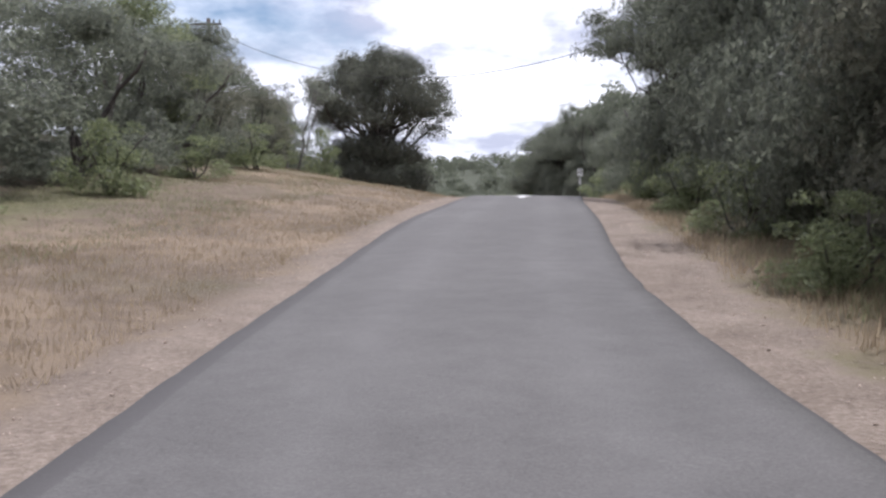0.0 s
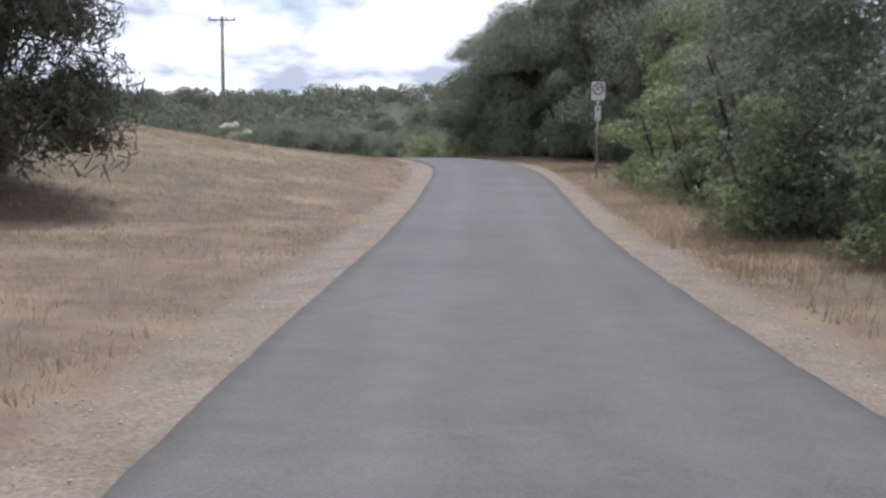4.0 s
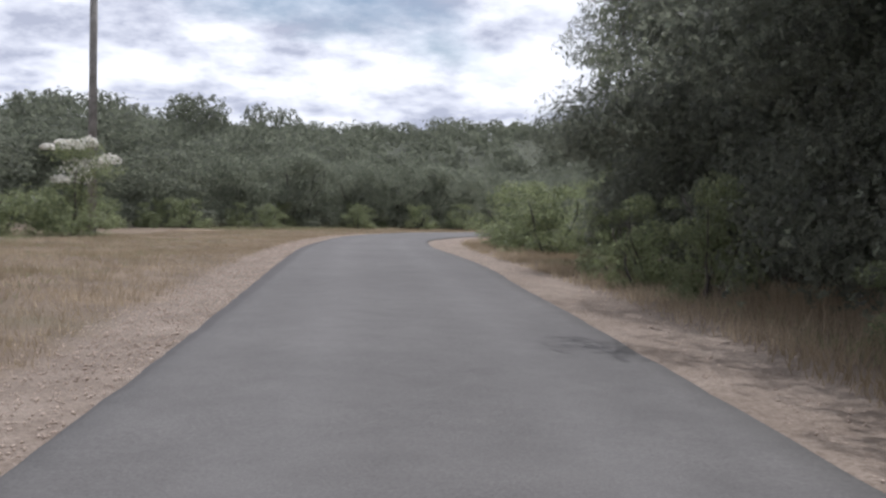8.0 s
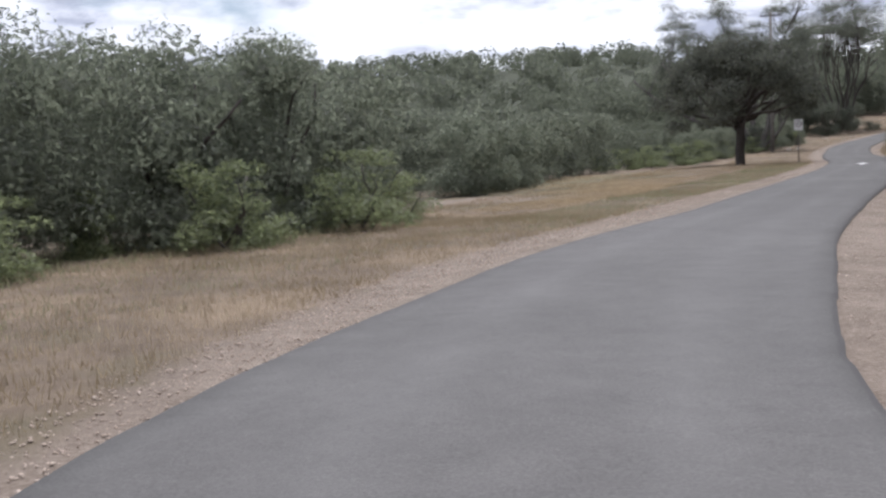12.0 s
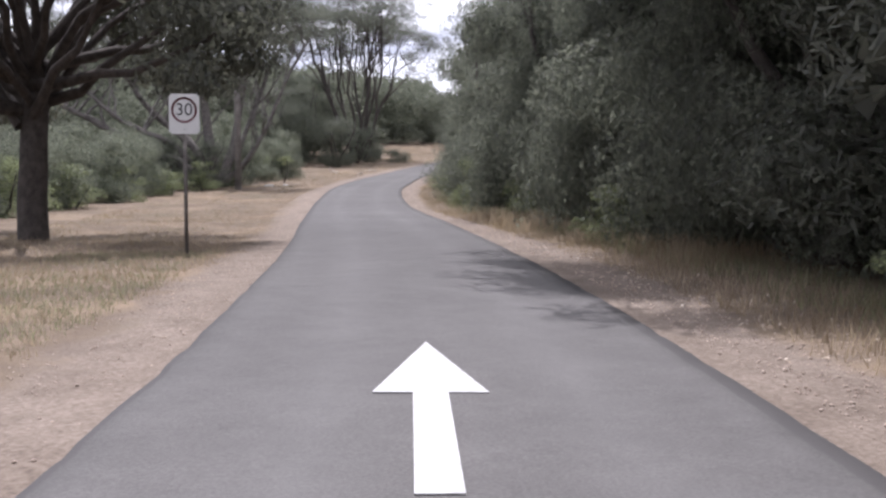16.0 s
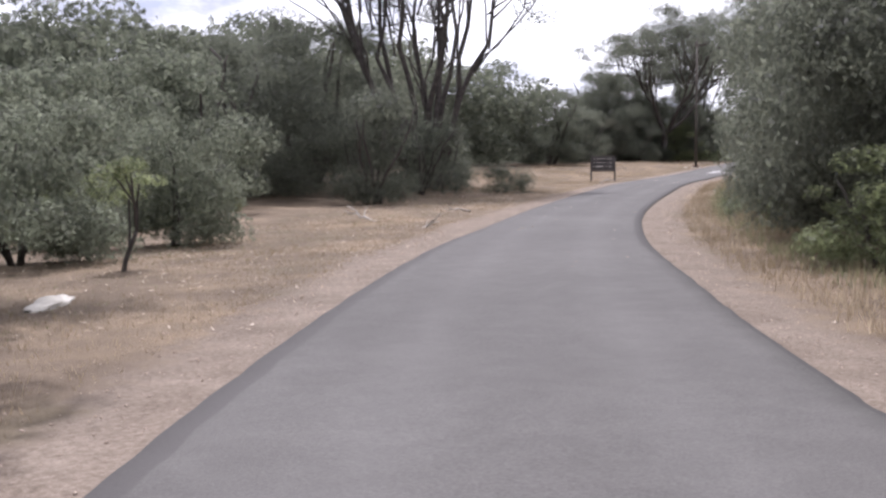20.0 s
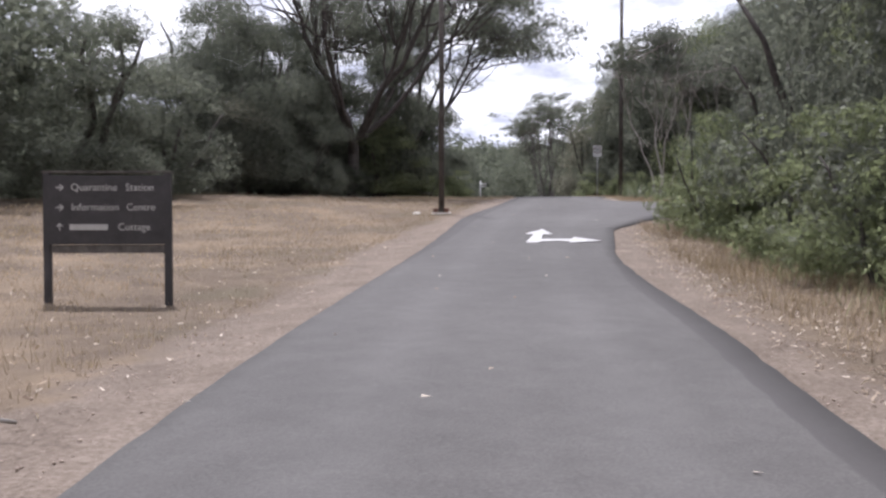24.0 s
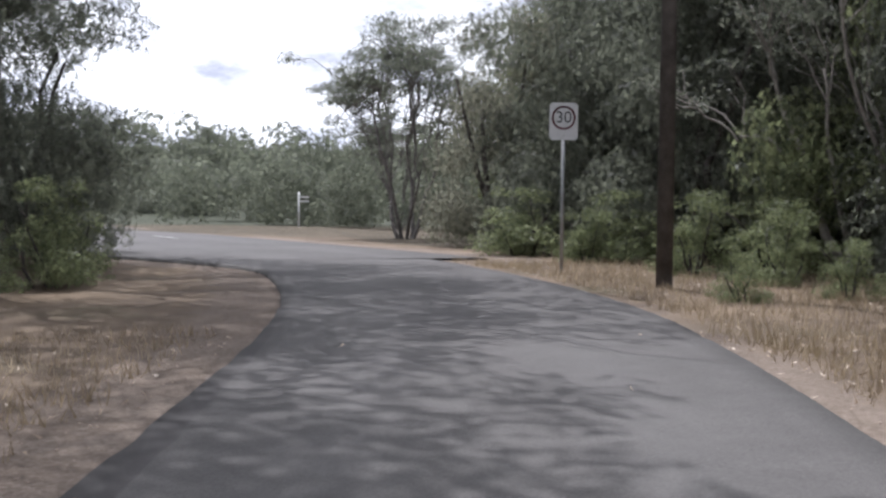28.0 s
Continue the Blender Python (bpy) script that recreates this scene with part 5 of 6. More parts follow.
def grass(name, label, material, jobs, seed):
    rng = np.random.RandomState(seed)
    out = []
    for n, s0, s1, u0, u1, h, per, spread, width in jobs:
        x, y, s, u = zone_points(rng, n, s0, s1, u0, u1)
        keep = waves(x, y, 0.8, seed) + rng.uniform(-0.6, 0.6, len(x)) > -0.35
        x, y = x[keep], y[keep]
        out.append(blades(rng, x, y, np.full(len(x), h), per, spread, width))
    v = np.vstack(out)
    tagged(new(name, mesh_from(name, v, np.arange(len(v)).reshape(-1, 3), material)), label, "grass", kind="stuff")


grass("dry_grass", "dry straw-coloured roadside grass", GRASS_DRY, (
    (9000, -4, 26, -5.8, -2.4, 0.10, 4, 0.06, 0.0056), (11500, 26, 60, -9, -2.55, 0.10, 4, 0.06, 0.0056), (21500, 40, 110, -14, -2.6, 0.12, 4, 0.06, 0.0056), (47000, 96, 172, -9.5, -2.7, 0.12, 4, 0.07, 0.0048),
    (15500, 168, 215, -11, -2.8, 0.12, 4, 0.06, 0.0056), (15000, 205, 290, -8, -2.7, 0.085, 4, 0.06, 0.0056), (16000, 284, 332, -14, -2.65, 0.11, 4, 0.06, 0.0056),
    (12500, 45, 128, 2.75, 5.2, 0.19, 5, 0.08, 0.0064), (11250, 128, 175, 2.9, 7.5, 0.19, 5, 0.07, 0.0064), (15000, 175, 320, 2.7, 4.8, 0.19, 5, 0.08, 0.0064),
    (1500, 34, 47, 3.3, 6.2, 0.5, 6, 0.09, 0.0075), (500, 217.5, 224, 2.9, 4.4, 0.48, 6, 0.09, 0.0075), (450, 208, 214.5, 3.3, 5.2, 0.42, 6, 0.09, 0.0075), (700, 110, 116, 3.9, 5.4, 0.34, 6, 0.09, 0.0075), (8750, 326, 352, 2.4, 8.0, 0.17, 5, 0.08, 0.0056), (3125, 330, 352, -7, -2.2, 0.14, 5, 0.08, 0.0064), (7000, 0, 45, 2.6, 4.6, 0.2, 4, 0.07, 0.0056)), 31)
grass("gold_grass", "pale golden dead grass in a sunny hollow", GRASS_GOLD, (
    (7000, 174, 187, -8.2, -5.3, 0.09, 4, 0.06, 0.006), (4500, 183, 193, -10, -6.2, 0.09, 4, 0.06, 0.0064), (3600, 144, 172, 3.5, 7.0, 0.26, 5, 0.08, 0.007), (3250, 296, 322, -14, -4.5, 0.09, 4, 0.06, 0.0064), (2750, 186, 204, -17, -10, 0.10, 4, 0.06, 0.0064)), 33)
grass("green_grass", "short green and olive grass", GRASS_GREEN, (
    (6250, 48, 112, -13, -4.5, 0.09, 4, 0.06, 0.0056), (6250, 112, 172, -9, -4, 0.09, 4, 0.06, 0.0056), (3250, 212, 290, -8, -4, 0.06, 4, 0.06, 0.0056), (12000, -4, 28, -10.5, -4.8, 0.08, 4, 0.06, 0.0056), (4500, 28, 48, -9, -5.2, 0.07, 4, 0.06, 0.0056), (14000, 166, 212, -5.4, -2.9, 0.08, 4, 0.06, 0.0056), (6250, 112, 142, -14, -9, 0.12, 4, 0.07, 0.0064),
    (3400, 6, 48, 3.0, 4.6, 0.18, 5, 0.08, 0.0064), (2400, 98, 125, 3.4, 5.2, 0.15, 5, 0.08, 0.0064), (5000, 175, 320, 3.4, 4.8, 0.26, 5, 0.08, 0.0072), (3125, 150, 172, -12, -8, 0.19, 5, 0.08, 0.0072)), 32)


def scatter_stones():
    rng = np.random.RandomState(41)
    out, fs, n0 = [], [], 0
    base = np.array([(1, 0, 0), (0, 1, 0), (-1, 0, 0), (0, -1, 0), (0, 0, 0.7), (0, 0, -0.5)], float)
    tri = np.array([(0, 1, 4), (1, 2, 4), (2, 3, 4), (3, 0, 4), (1, 0, 5), (2, 1, 5), (3, 2, 5), (0, 3, 5)])
    for n, s0, s1, u0, u1, size in ((11000, -2, 340, -3.1, -1.85, 0.009), (14000, 96, 190, -2.8, -1.85, 0.0105), (8000, -2, 318, 1.85, 2.9, 0.009), (4000, 180, 220, 1.9, 3.3, 0.011)):
        x, y, s, u = zone_points(rng, n, s0, s1, u0, u1)
        z = ground_z(x, y)
        m = len(x)
        k = size * rng.uniform(0.5, 1.9, (m, 1, 3))
        v = base[None] * k + rng.normal(0, 0.15, (m, 6, 3)) * k
        v += np.stack([x, y, z + size * 0.3], 1)[:, None]
        out.append(v.reshape(-1, 3))
        fs.append((tri[None] + 6 * np.arange(m)[:, None, None]).reshape(-1, 3) + n0)
        n0 += 6 * m
    me = mesh_from("gravel", np.vstack(out), np.vstack(fs), STONE)
    tagged(new("gravel", me), "loose pale gravel stones along the asphalt edges", "gravel", kind="stuff")


scatter_stones()


def scatter_litter():
    rng = np.random.RandomState(43)
    out = []
    for n, s0, s1, u0, u1 in ((3000, 262, 320, 2.1, 4.2), (2600, 286, 316, 2.2, 3.6), (1900, 328, 352, 2.0, 5.5), (4200, 250, 312, -8, -2.2), (110, 255, 345, -1.7, 1.7), (700, 330, 350, -6, -1.9), (500, 200, 262, 2.2, 3.6)):
        x, y, s, u = zone_points(rng, n, s0, s1, u0, u1)
        on = u < 1.8
        z = np.where(on, road_frame(x, y)[3] + 0.02, ground_z(x, y) + 0.02)
        nr = np.array([0, 0, 1.0]) + rng.normal(0, 0.3, (len(x), 3))
        nr /= np.linalg.norm(nr, axis=1, keepdims=True)
        out.append(tri_leaves(rng, np.stack([x, y, z], 1), nr, 0.058, 0.022, 0.3))
    v = np.vstack(out)
    tagged(new("leaf_litter", mesh_from("leaf_litter", v, np.arange(len(v)).reshape(-1, 3), LITTER)), "pale fallen gum leaves and bark on the verges", "leaf litter", kind="stuff")


scatter_litter()


def tussock(seed):
    """Long strap leaves that arch out from one foot."""
    rng = np.random.RandomState(seed)
    vs, fs, n0 = [], [], 0
    for i in range(170):
        a, l, el = rng.uniform(0, 6.28), rng.uniform(0.5, 1.0), rng.uniform(0.5, 1.45)
        k = np.linspace(0, 1, 6)
        r = l * (math.cos(el) * k + 0.25 * k * k)
        z = l * (math.sin(el) * k - 0.5 * math.cos(el) * k ** 2.4)
        mid = np.stack([r * math.cos(a), r * math.sin(a), z], 1)
        side = np.array([-math.sin(a), math.cos(a), 0.1]) * 0.0075
        w = (1 - 0.85 * k)[:, None]
        v = np.stack([mid - side * w, mid + side * w], 1).reshape(-1, 3)
        q = np.arange(5) * 2
        vs.append(v); fs.append(np.vstack([np.stack([q, q + 1, q + 3], 1), np.stack([q, q + 3, q + 2], 1)]) + n0); n0 += len(v)
    return tagged(new("tussock", mesh_from("tussock", np.vstack(vs), np.vstack(fs), STRAP)), "strap-leaved tussock plant with shiny arching leaves", "plant", "tussocks")


tuss = tussock(3)
place(tuss, 106.0, 5.2, 20, 1.5)
for s, u, k in ((12.5, 4.2, 1.0), (15, 4.4, 0.9), (104, 5.6, 0.9), (109, 6.0, 0.8), (333.6, 3.1, 1.2), (334.6, 3.6, 1.3), (334.3, 2.7, 1.0), (336, 4.4, 1.1), (330.5, 3.8, 0.8), (268.5, 3.7, 0.9), (270.5, 4.0, 1.0), (272.5, 3.8, 0.9), (340, 5.2, 1.2), (343, 5.8, 1.1), (216, 4.2, 0.8), (281, 4.2, 0.8)):
    clone(tuss, s, u, s * 37 % 360, k)


# ---- road markings ----


def flat_shape(name, outline, s0, u0, label, kind_parts=None):
    """A painted shape, outline in metres (right, ahead), laid on the road at s0, u0."""
    i = int(np.clip(np.searchsorted(LINE_S, s0), 0, len(LINE) - 1))
    t, n = TANG[i], np.array([TANG[i, 1], -TANG[i, 0]])
    from mathutils.geometry import tessellate_polygon
    v = []
    for a, b in outline:
        x, y = LINE[i, :2] + n * (a + u0) + t * b
        v.append((x, y, LINE[i, 2] + (LINE[min(i + 4, len(LINE) - 1), 2] - LINE[i, 2]) / 2.0 * b + 0.018))
    m = len(v)
    tris = tessellate_polygon([[Vector((a, b, 0)) for a, b in outline]])
    me = bpy.data.meshes.new(name)
    me.from_pydata(v + [(x, y, z + 0.005) for x, y, z in v], [], [tuple(m + q for q in f) for f in tris] + [(j, (j + 1) % m, m + (j + 1) % m, m + j) for j in range(m)])
    me.update()
    me.materials.append(PAINT)
    return tagged(new(name, me), label, "road marking")


STRAIGHT = [(-0.1, 0), (0.1, 0), (0.1, 1.9), (0.33, 1.9), (0.0, 3.45), (-0.33, 1.9), (-0.1, 1.9)]
flat_shape("road_arrow", STRAIGHT, 28.4, -0.03, "white painted straight-ahead arrow on grey asphalt")
flat_shape("road_arrow", [(a * 0.94, b if b < 1.8 else (1.74 if b < 3 else 3.36)) for a, b in STRAIGHT], 198.5, -0.16, "white painted straight-ahead arrow on grey asphalt")
flat_shape("road_arrow", [(0, 0.04), (0.22, 0.04), (0.27, 0.34), (0.57, 0.54), (0.82, 0.42), (0.79, 0.02), (1.39, 0.58), (0.91, 1.6), (0.85, 1.08), (0.27, 1.05), (0.29, 2.36), (0.49, 2.36), (0.25, 4.05), (-0.1, 2.46), (0.1, 2.4)], 310.4, 0.15, "white painted two-headed arrow for straight and turning traffic")

for j in range(4):
    a = MAIN_A + MAIN_DIR * (14 + 7.5 * j)
    nrm = np.array([-MAIN_DIR[1], MAIN_DIR[0]]) * 0.07
    c = [a - nrm, a + nrm, a + nrm + MAIN_DIR * 3.2, a - nrm + MAIN_DIR * 3.2]
    z = [ground_z(p[0], p[1])[0] + 0.079 for p in c]
    lo = [(p[0], p[1], q) for p, q in zip(c, z)]
    hi = [(p[0], p[1], q + 0.004) for p, q in zip(c, z)]
    me = bpy.data.meshes.new("lane_line")
    me.from_pydata(lo + hi, [], [(4, 5, 6, 7), (0, 1, 5, 4), (1, 2, 6, 5), (2, 3, 7, 6), (3, 0, 4, 7)])
    me.materials.append(PAINT)
    tagged(new("lane_line", me), "white painted centre line dash on the main road", "road marking", "centre line dashes")

# ---- poles, signs, boards ----


def bm_mesh(name, bm, material, smooth=False):
    me = bpy.data.meshes.new(name)
    bm.to_mesh(me); bm.free()
    if smooth:
        me.polygons.foreach_set("use_smooth", np.ones(len(me.polygons), bool))
    me.materials.append(material)
    return me


def box_bm(sx, sy, sz, at=(0, 0, 0), bevel=0.006):
    bm = bmesh.new()
    bmesh.ops.create_cube(bm, size=1.0, matrix=Matrix.Translation(at) @ Matrix.Diagonal((sx, sy, sz, 1)))
    if bevel:
        bmesh.ops.bevel(bm, geom=bm.edges[:], offset=bevel, segments=2, affect="EDGES")
    return bm


def rod_bm(a, b, r1, r2=None, sides=14):
    a, b = Vector(a), Vector(b)
    bm = bmesh.new()
    d = b - a
    m = Matrix.Translation((a + b) / 2) @ d.to_track_quat("Z", "Y").to_matrix().to_4x4()
    bmesh.ops.create_cone(bm, cap_ends=True, segments=sides, radius1=r1, radius2=r1 if r2 is None else r2, depth=d.length, matrix=m)
    return bm


def power_pole(label, h, arm=2.0, radius=0.15, one_sided=False, collar=False, second=False, wood=POLE_WOOD):
    root = new("power_pole")
    part("shaft", bm_mesh("shaft", rod_bm((0, 0, -0.3), (0, 0, h), radius, radius * 0.72, 18), wood, True), root)
    x0, x1 = (-0.1, arm) if one_sided else (-arm / 2, arm / 2)
    levels = [h - 0.35] + ([h - 1.2] if second else [])
    for z in levels:
        bar = part("crossarm", bm_mesh("crossarm", box_bm(x1 - x0, 0.09, 0.11, ((x0 + x1) / 2, -radius, z)), POLE_WOOD), root)
        for x in (x0 + 0.1, (x0 + x1) / 2 + 0.35, x1 - 0.1):
            bm = rod_bm((x, -radius, z + 0.05), (x, -radius, z + 0.26), 0.028, 0.02, 10)
            for zz, rr in ((0.12, 0.06), (0.18, 0.055), (0.24, 0.045)):
                bmesh.ops.create_uvsphere(bm, u_segments=10, v_segments=6, radius=rr, matrix=Matrix.Translation((x, -radius, z + zz)) @ Matrix.Diagonal((1, 1, 0.5, 1)))
            part("insulator", bm_mesh("insulator", bm, BARK_GREY, True), bar, "grey ceramic insulator")
        if not one_sided:
            for sgn in (-1, 1):
                part("brace", bm_mesh("brace", rod_bm((sgn * 0.62 * arm / 2, -radius, z - 0.03), (0, -radius * 0.9, z - 0.62), 0.018), METAL), root)
    if collar:
        bm = bmesh.new()
        bmesh.ops.create_cone(bm, cap_ends=True, segments=20, radius1=0.3, radius2=0.28, depth=0.05, matrix=Matrix.Translation((0, 0, 0.025)))
        part("footing", bm_mesh("footing", bm, ROCK), root, "pale concrete ring at the foot of the pole")
        for x in (-0.17, 0.16):
            part("block", bm_mesh("block", box_bm(0.13, 0.2, 0.14, (x, 0, 0.1), 0.015), BLOCK_RED), root, "reddish brown block against the pole")
    return tagged(root, label, "power pole", "power poles")


def on_ground(ob, s, u, turn_to_road=0.0, extra=0.0):
    """Stands a thing at s, u, turned with the road's heading plus some degrees."""
    i = int(np.clip(np.searchsorted(LINE_S, s), 0, len(LINE) - 1))
    x, y, _ = on_road(s, u)
    head = math.degrees(math.atan2(-TANG[i, 0], TANG[i, 1]))
    ob.matrix_basis = pose(x, y, ground_z(x, y)[0] + extra, 0, 0, head + turn_to_road)
    return ob


on_ground(power_pole("dark wooden power pole with a crossarm behind roadside bushes", 10.2, 1.6, 0.16, second=True), 58.5, -18.3)
on_ground(power_pole("dark wooden power pole with a crossarm among tall trees", 8.2, 1.8, 0.14), 42.0, 7.2)
on_ground(power_pole("weathered wooden power pole with a crossarm and braces", 12.1, 2.2, 0.17, wood=POLE_GREY), 140.6, -11.0)
on_ground(power_pole("weathered wooden pole beside a many-stemmed gum tree", 12.5, 1.8, 0.17, wood=POLE_GREY), 247.6, -6.6)
on_ground(power_pole("dark wooden pole with a short arm and pale footing", 9.4, 0.75, 0.09, True, True), 322.5, -3.0)
put_at(power_pole("tall dark wooden power pole among trees at the junction", 11.0, 1.3, 0.12), 120.6, 300.6, -50, 1.0, 0.0)


def cable(a, b, sag, label):
    k = np.linspace(0, 1, 25)
    p = np.array(a) + (np.array(b) - np.array(a)) * k[:, None]
    p[:, 2] -= sag * 4 * k * (1 - k)
    me = mesh_from("overhead_cable", *tube_arrays(p, np.full(25, 0.016), 6), WIRE, True)
    tagged(new("overhead_cable", me), label, "cable", "overhead cables")


def top_of(s, u, h):
    x, y, _ = on_road(s, u)
    return (float(x), float(y), float(ground_z(x, y)[0]) + h)


cable(top_of(58.5, -18.3, 9.7), top_of(42.0, 7.2, 7.9), 3.0, "thin black cable sagging across the road")


def text_mesh(name, body, size, material, depth=0.002):
    cu = bpy.data.curves.new(name, "FONT")
    cu.body, cu.size, cu.extrude, cu.align_x, cu.align_y = body, size, depth, "CENTER", "CENTER"
    ob = new(name, cu)
    dg = bpy.context.evaluated_depsgraph_get()
    me = bpy.data.meshes.new_from_object(ob.evaluated_get(dg))
    bpy.data.objects.remove(ob)
    me.materials.clear(); me.materials.append(material)
    return me


def upright(me):
    """Turns flat lettering to stand up facing -y."""
    me.transform(Matrix.Rotation(math.pi / 2, 4, "X"))
    return me


def ring_mesh(r0, r1, y, z, material):
    n = 40
    a = np.linspace(0, 2 * math.pi, n, endpoint=False)
    v = np.vstack([np.stack([r * np.cos(a), 0 * a + yy, z + r * np.sin(a)], 1) for r, yy in ((r0, y), (r1, y), (r0, y - 0.003), (r1, y - 0.003))])
    j = np.arange(n); k = (j + 1) % n
    f = np.vstack([np.stack([2 * n + j, 2 * n + k, 3 * n + k, 3 * n + j], 1), np.stack([n + j, n + k, 3 * n + k, 3 * n + j], 1), np.stack([j, k, 2 * n + k, 2 * n + j], 1)])
    return mesh_from("ring", v, f, material)


def plate_bm(w, h, z, y, t=0.004, r=0.03):
    bm = box_bm(w, t, h, (0, y, z), 0)
    edges = [e for e in bm.edges if abs(e.verts[0].co.y - e.verts[1].co.y) > t * 0.5]
    bmesh.ops.bevel(bm, geom=edges, offset=r, segments=4, affect="EDGES")
    return bm


def speed_sign(label, h, lower=False, post_mat=METAL):
    """A speed limit plate on a post; its face looks to -y."""
    root = new("speed_sign")
    part("post", bm_mesh("post", rod_bm((0, 0.035, -0.3), (0, 0.035, h), 0.03), post_mat, True), root)
    z = h - 0.31
    pl = part("plate", bm_mesh("plate", plate_bm(0.47, 0.62, z, 0), WHITE_SIGN), root)
    part("ring", ring_mesh(0.165, 0.2, -0.0025, z + 0.06, SIGN_RING), pl)
    me = upright(text_mesh("numerals", "30", 0.27, SIGN_BLACK))
    me.transform(Matrix.Translation((0, -0.005, z + 0.06)))
    part("numerals", me, pl)
    for zz in (0.22, -0.24):
        part("bolt", bm_mesh("bolt", rod_bm((0, -0.01, z + zz), (0, 0.0, z + zz), 0.011), METAL), pl)
    if lower:
        z2 = h - 1.06
        p2 = part("lower_plate", bm_mesh("lower_plate", plate_bm(0.2, 0.5, z2, 0, 0.004, 0.012), WHITE_SIGN), root)
        for x, dz, w, hh in ((0.0, 0.19, 0.05, 0.05), (0.0, 0.12, 0.07, 0.04), (0.01, 0.07, 0.05, 0.03), (0, -0.17, 0.14, 0.014), (-0.02, -0.215, 0.07, 0.022)):
            part("mark", bm_mesh("mark", box_bm(w, 0.003, hh, (x, -0.0035, z2 + dz), 0), SIGN_BLACK), p2)
    return tagged(root, label, "road sign", "speed signs")


on_ground(speed_sign("white 30 speed limit sign with a small plate below", 3.3, True), 88.3, 3.8, 4)
on_ground(speed_sign("white 30 speed limit sign on a thin post", 2.5, False, BARK_GREY), 211.2, -3.4, -3)
put_at(speed_sign("white 30 speed limit sign in front of dark gum trees", 2.85), 122.0, 303.1, -56, 1.0, 0.0)


def info_board():
    """A dark timber direction board between two posts with light lettering."""
    root = new("information_board")
    for x in (-0.73, 0.73):
        part("post", bm_mesh("post", box_bm(0.085, 0.085, 1.93, (x, 0, 0.69)), BOARD_BROWN), root)
    pan = part("panel", bm_mesh("panel", box_bm(1.4, 0.05, 0.84, (0, -0.02, 1.21)), BOARD_BROWN), root)
    part("cap", bm_mesh("cap", box_bm(1.58, 0.1, 0.025, (0, 0, 1.67)), BARK_GREY), root, "weathered pale timber cap")
    part("rail", bm_mesh("rail", box_bm(1.38, 0.04, 0.1, (0, 0.0, 0.735)), BARK_GREY), root, "grey lower rail")
    for z, words in ((1.48, (("Quarantine", -0.15), ("Station", 0.4))), (1.24, (("Information", -0.14), ("Centre", 0.41))), (1.0, (("Cottage", 0.33),))):
        for word, x in words:
            me = upright(text_mesh("lettering", word, 0.122, BOARD_LETTER))
            me.transform(Matrix.Translation((x, -0.048, z)))
            part("lettering", me, pan)
        if z < 1.1:
            continue
        bm = box_bm(0.08, 0.003, 0.014, (-0.57, -0.047, z), 0)
        for k in (-1, 1):
            bmesh.ops.create_cube(bm, size=1, matrix=Matrix.Translation((-0.545, -0.047, z + 0.018 * k)) @ Matrix.Rotation(radians(40 * k), 4, "Y") @ Matrix.Diagonal((0.06, 0.003, 0.013, 1)))
        part("arrow", bm_mesh("arrow", bm, BOARD_LETTER), pan)
    for x, w in ((-0.22, 0.46),):
        part("lettering", bm_mesh("bar", box_bm(w, 0.003, 0.07, (x, -0.047, 1.0), 0), BOARD_LETTER), pan)
    bm = box_bm(0.014, 0.003, 0.08, (-0.57, -0.047, 1.0), 0)
    for k in (-1, 1):
        bmesh.ops.create_cube(bm, size=1, matrix=Matrix.Translation((-0.57 + 0.018 * k, -0.047, 1.025)) @ Matrix.Rotation(radians(45 * k), 4, "Y") @ Matrix.Diagonal((0.055, 0.003, 0.013, 1)))
    part("arrow", bm_mesh("arrow", bm, BOARD_LETTER), pan)
    return tagged(root, "dark brown timber direction board with pale lettering on two posts", "sign board")


board = info_board()
on_ground(board, 302.8, -4.5, 6, -0.05)
board.scale = (0.94, 0.94, 0.94)


def marker_post():
    root = new("marker_post")
    part("post", bm_mesh("post", rod_bm((0, 0, -0.2), (0, 0, 1.9), 0.055, 0.05), WHITE_SIGN, True), root)
    for z in (1.62, 1.4):
        part("finger", bm_mesh("finger", box_bm(0.5, 0.03, 0.1, (0.28, 0, z)), WHITE_SIGN), root)
    return tagged(root, "pale post with two small finger boards by the junction", "sign post")


mp = marker_post()
put_at(mp, 153.1, 340.0, -42, 1.15, 0.0)

def guide_post():
    root = new("guide_post")
    part("post", bm_mesh("post", box_bm(0.1, 0.05, 0.75, (0, 0, 0.3), 0.012), WHITE_SIGN), root)
    part("reflector", bm_mesh("reflector", box_bm(0.07, 0.008, 0.1, (0, -0.03, 0.57), 0.003), SIGN_RING), root, "small dull red reflector")
    return tagged(root, "short white guide post at the edge of the main road", "guide post")


put_at(guide_post(), 120.8, 317.0, -30, 1.0, 0.0)

# ---- small things on the left verge ----


def dead_branch(seed, length, n=4, r=0.035):
    rng = np.random.RandomState(seed)
    main = bent(rng, (0, 0, 0.03), (length, 0, 0.12), 8, 0.25)
    tubes = [tube_arrays(main, np.linspace(r, r * 0.3, 8), 7)]
    for i in range(n):
        k = rng.randint(2, 7)
        d = np.array([rng.uniform(0.1, 0.4), rng.choice([-1, 1]) * rng.uniform(0.15, 0.4), rng.uniform(0.05, 0.4)]) * length * 0.6
        tubes.append(tube_arrays(bent(rng, main[k], main[k] + d, 6, 0.3), np.linspace(r * 0.55, r * 0.15, 6), 5))
    return mesh_from("dead_branch", *join_arrays(tubes), DEADWOOD, True)


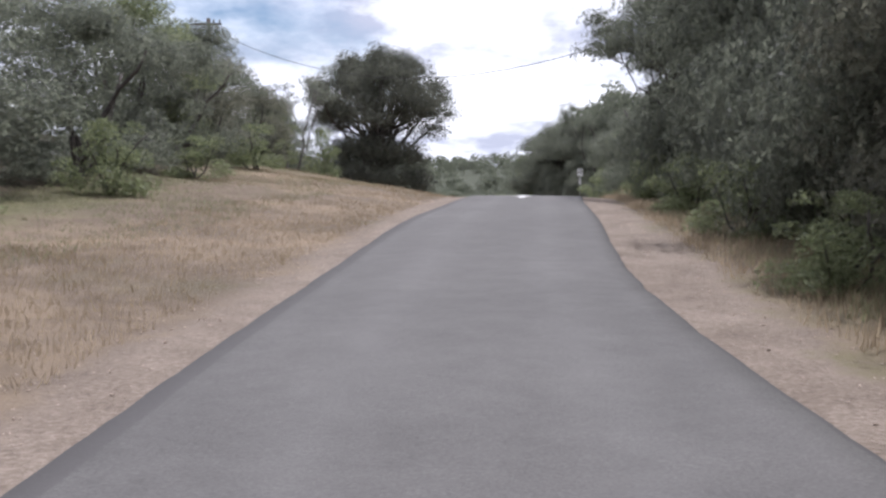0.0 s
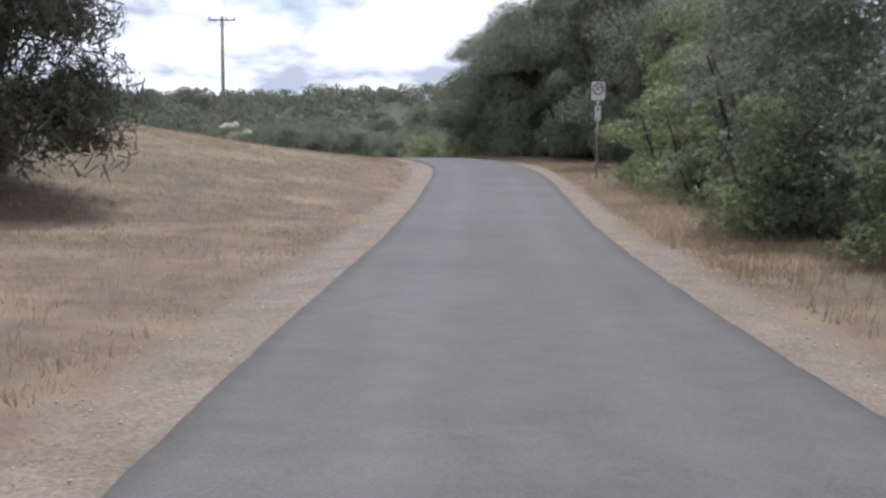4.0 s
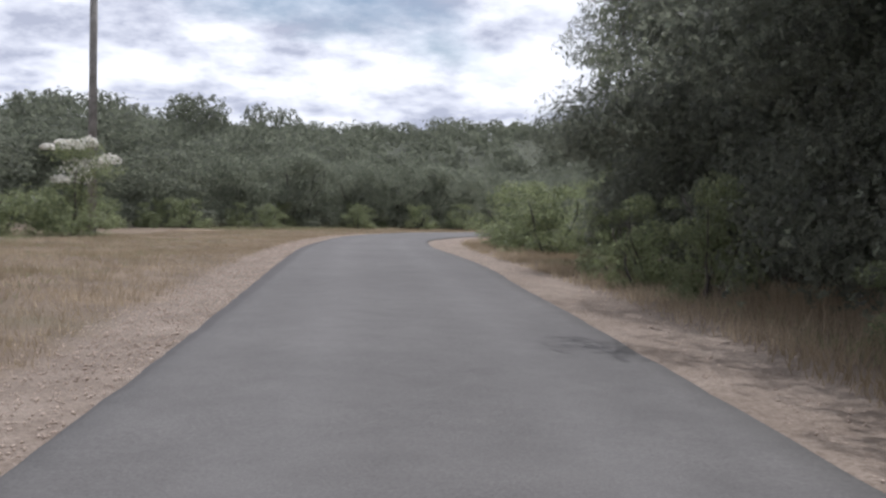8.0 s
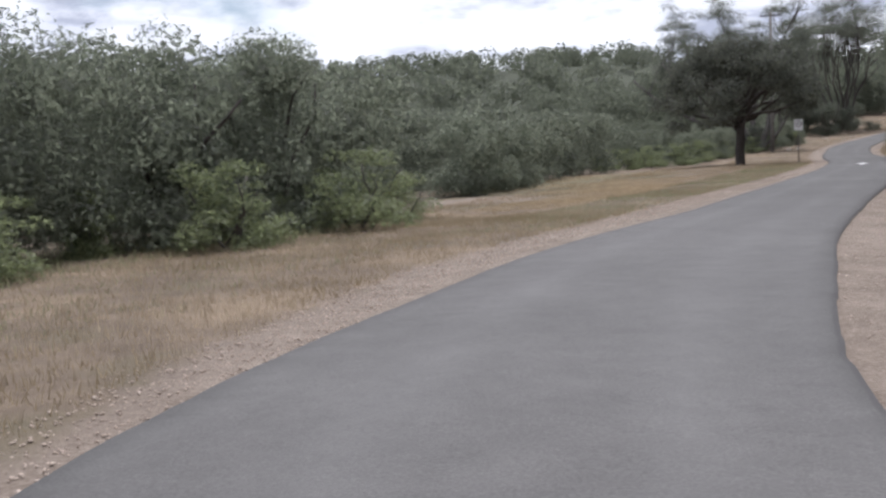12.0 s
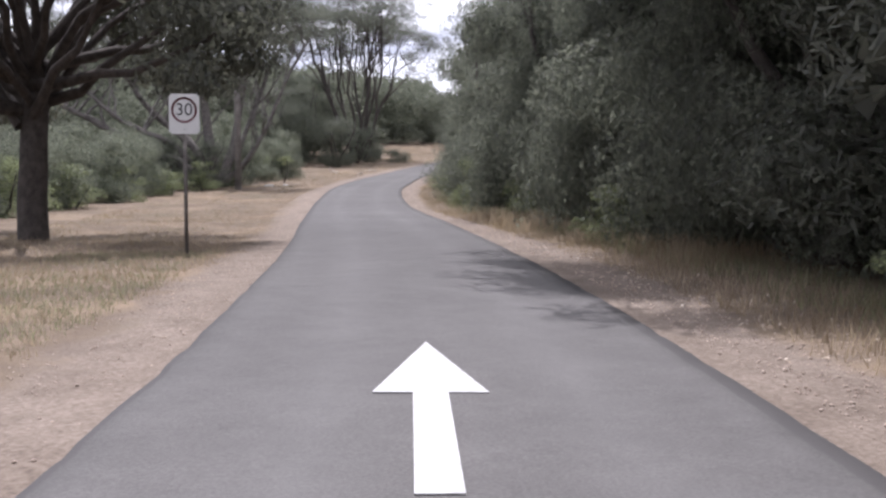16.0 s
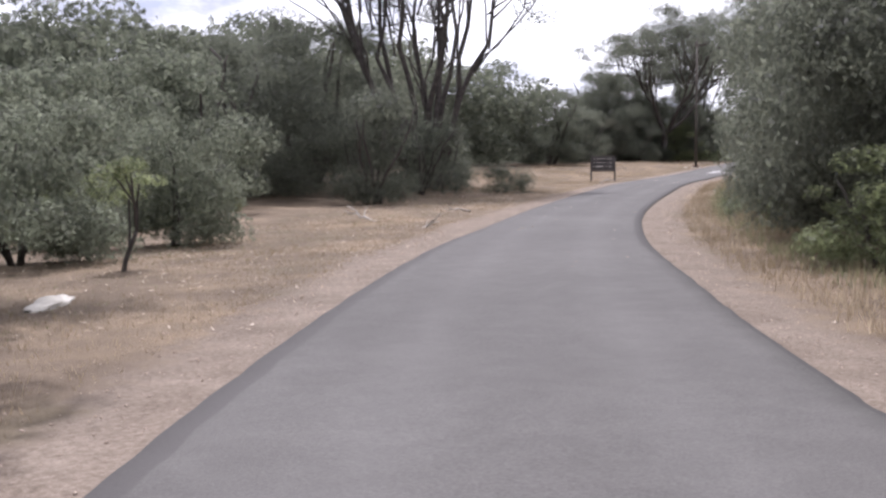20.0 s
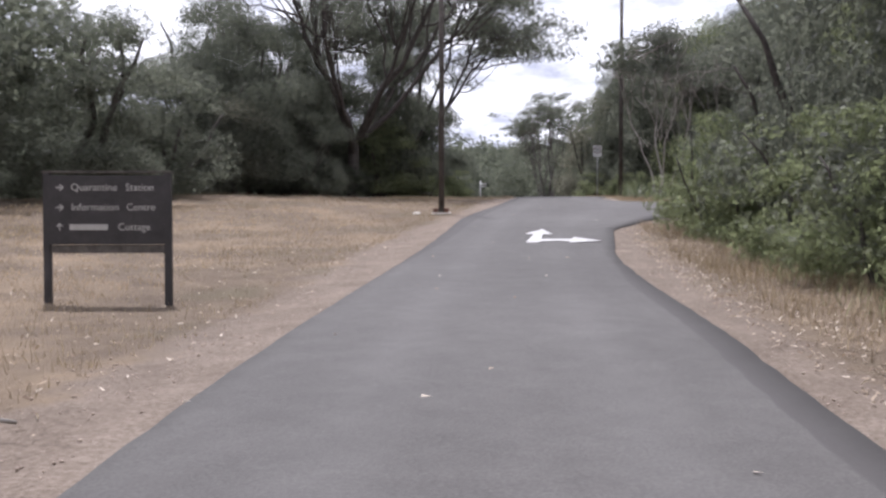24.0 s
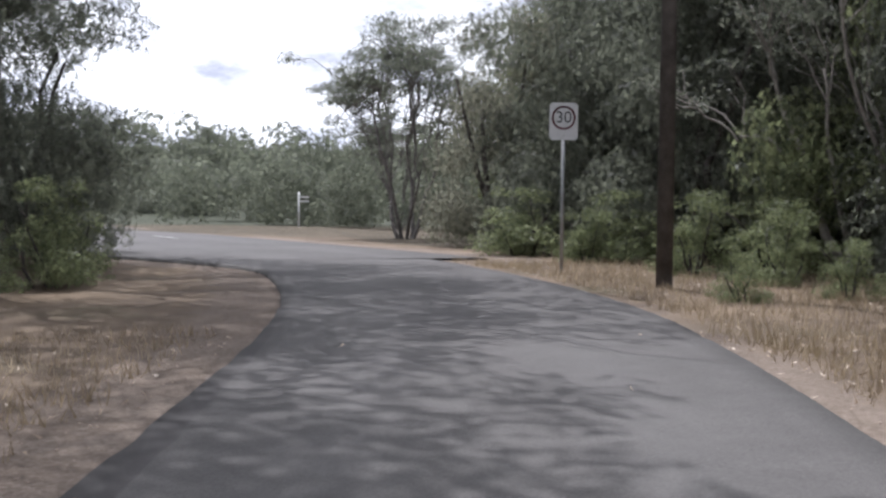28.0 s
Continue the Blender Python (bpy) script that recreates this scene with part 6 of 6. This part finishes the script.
for seed, s, u, l, turn, dz in ((1, 283.2, -5.3, 1.5, 60, 0.95), (2, 265, -3.6, 1.2, 20, 0), (3, 272, -3.4, 0.9, 200, 0), (4, 268, -5.0, 1.4, 100, 0), (5, 344, -6.0, 1.6, 150, 0.1), (6, 296.0, -3.0, 0.8, -20, 0), (7, 334.5, 3.4, 1.2, 80, 0)):
    x, y, _ = on_road(s, u)
    ob = tagged(new("dead_branch", dead_branch(seed, l)), "bleached dead branch with twigs on the ground" if not dz else "bleached dead branch caught in a bush", "branch", "dead branches")
    ob.matrix_basis = pose(x, y, ground_z(x, y)[0] + dz, 0, 0, turn)


def rock_mesh(seed, a, b, c):
    rng = np.random.RandomState(seed)
    bm = bmesh.new()
    bmesh.ops.create_icosphere(bm, subdivisions=3, radius=1.0)
    off = [Vector(rng.normal(0, 1, 3)) for _ in range(3)]
    for v in bm.verts:
        n1 = noise.noise(v.co * 1.6 + off[0]) * 0.35 + noise.noise(v.co * 4.0 + off[1]) * 0.12
        v.co = Vector((v.co.x * a, v.co.y * b, v.co.z * c)) * (1 + n1)
    return bm_mesh("rock", bm, ROCK, True)


for seed, s, u, a in ((1, 252.4, -5.0, (0.7, 0.17, 0.06)), (2, 251.6, -5.8, (0.3, 0.22, 0.1)), (3, 322.9, -2.9, (0.12, 0.09, 0.05)), (4, 322.2, -3.75, (0.14, 0.1, 0.05))):
    x, y, _ = on_road(s, u)
    ob = tagged(new("rock", rock_mesh(seed, *a)), "pale limestone lump lying in the verge", "rock", "pale rocks")
    ob.matrix_basis = pose(x, y, ground_z(x, y)[0] + a[2] * 0.3, 0, 0, seed * 70)

sapling = forked_tree(151, 1.3, 0.9, (0, 0), 1, 700, LEAF_GREEN, BARK, "small young tree with a thin bare stem on the verge", thick=0.03, crown_from=0.4, clump=0.2, length=0.09, width=0.04)
place(sapling, 256.0, -6.0, 0, 1.4)
pale_tree = spreading_gum(161, 8.0, 2.6, 4, 22, 7000, LEAF_EUC, BARK_MID, "slender pale-barked gum tree in front of dark bush", fork=0.3, low=0.6, pad=0.8, thick=0.085)
put_at(pale_tree, 115.0, 294.6, 30)
tangle = forked_tree(163, 6.4, 4.2, (0.1, 0), 4, 5200, LEAF_EUC, BARK_MID, "tangled pale-limbed gum at the edge of dark bush", thick=0.1, crown_from=0.45, clump=0.12, length=0.2, width=0.08)
put_at(tangle, 121.0, 291.2, 70)
for x, y, turn, k in ((125.0, 294.0, 200, 1.1), (117.5, 286.6, 310, 1.0), (128.6, 297.6, 20, 1.15), (121.8, 284.0, 130, 1.1), (125.4, 299.2, 255, 0.9)):
    c = copy_thing(tangle, Matrix.Identity(4))
    put_at(c, x, y, turn, k)
for s, u, turn, k in ((342.6, 8.4, 160, 1.1), (337.6, 9.2, 250, 0.95), (346.5, 8.6, 75, 1.05)):
    c = copy_thing(pale_tree, Matrix.Identity(4))
    place(c, s, u, turn, k)
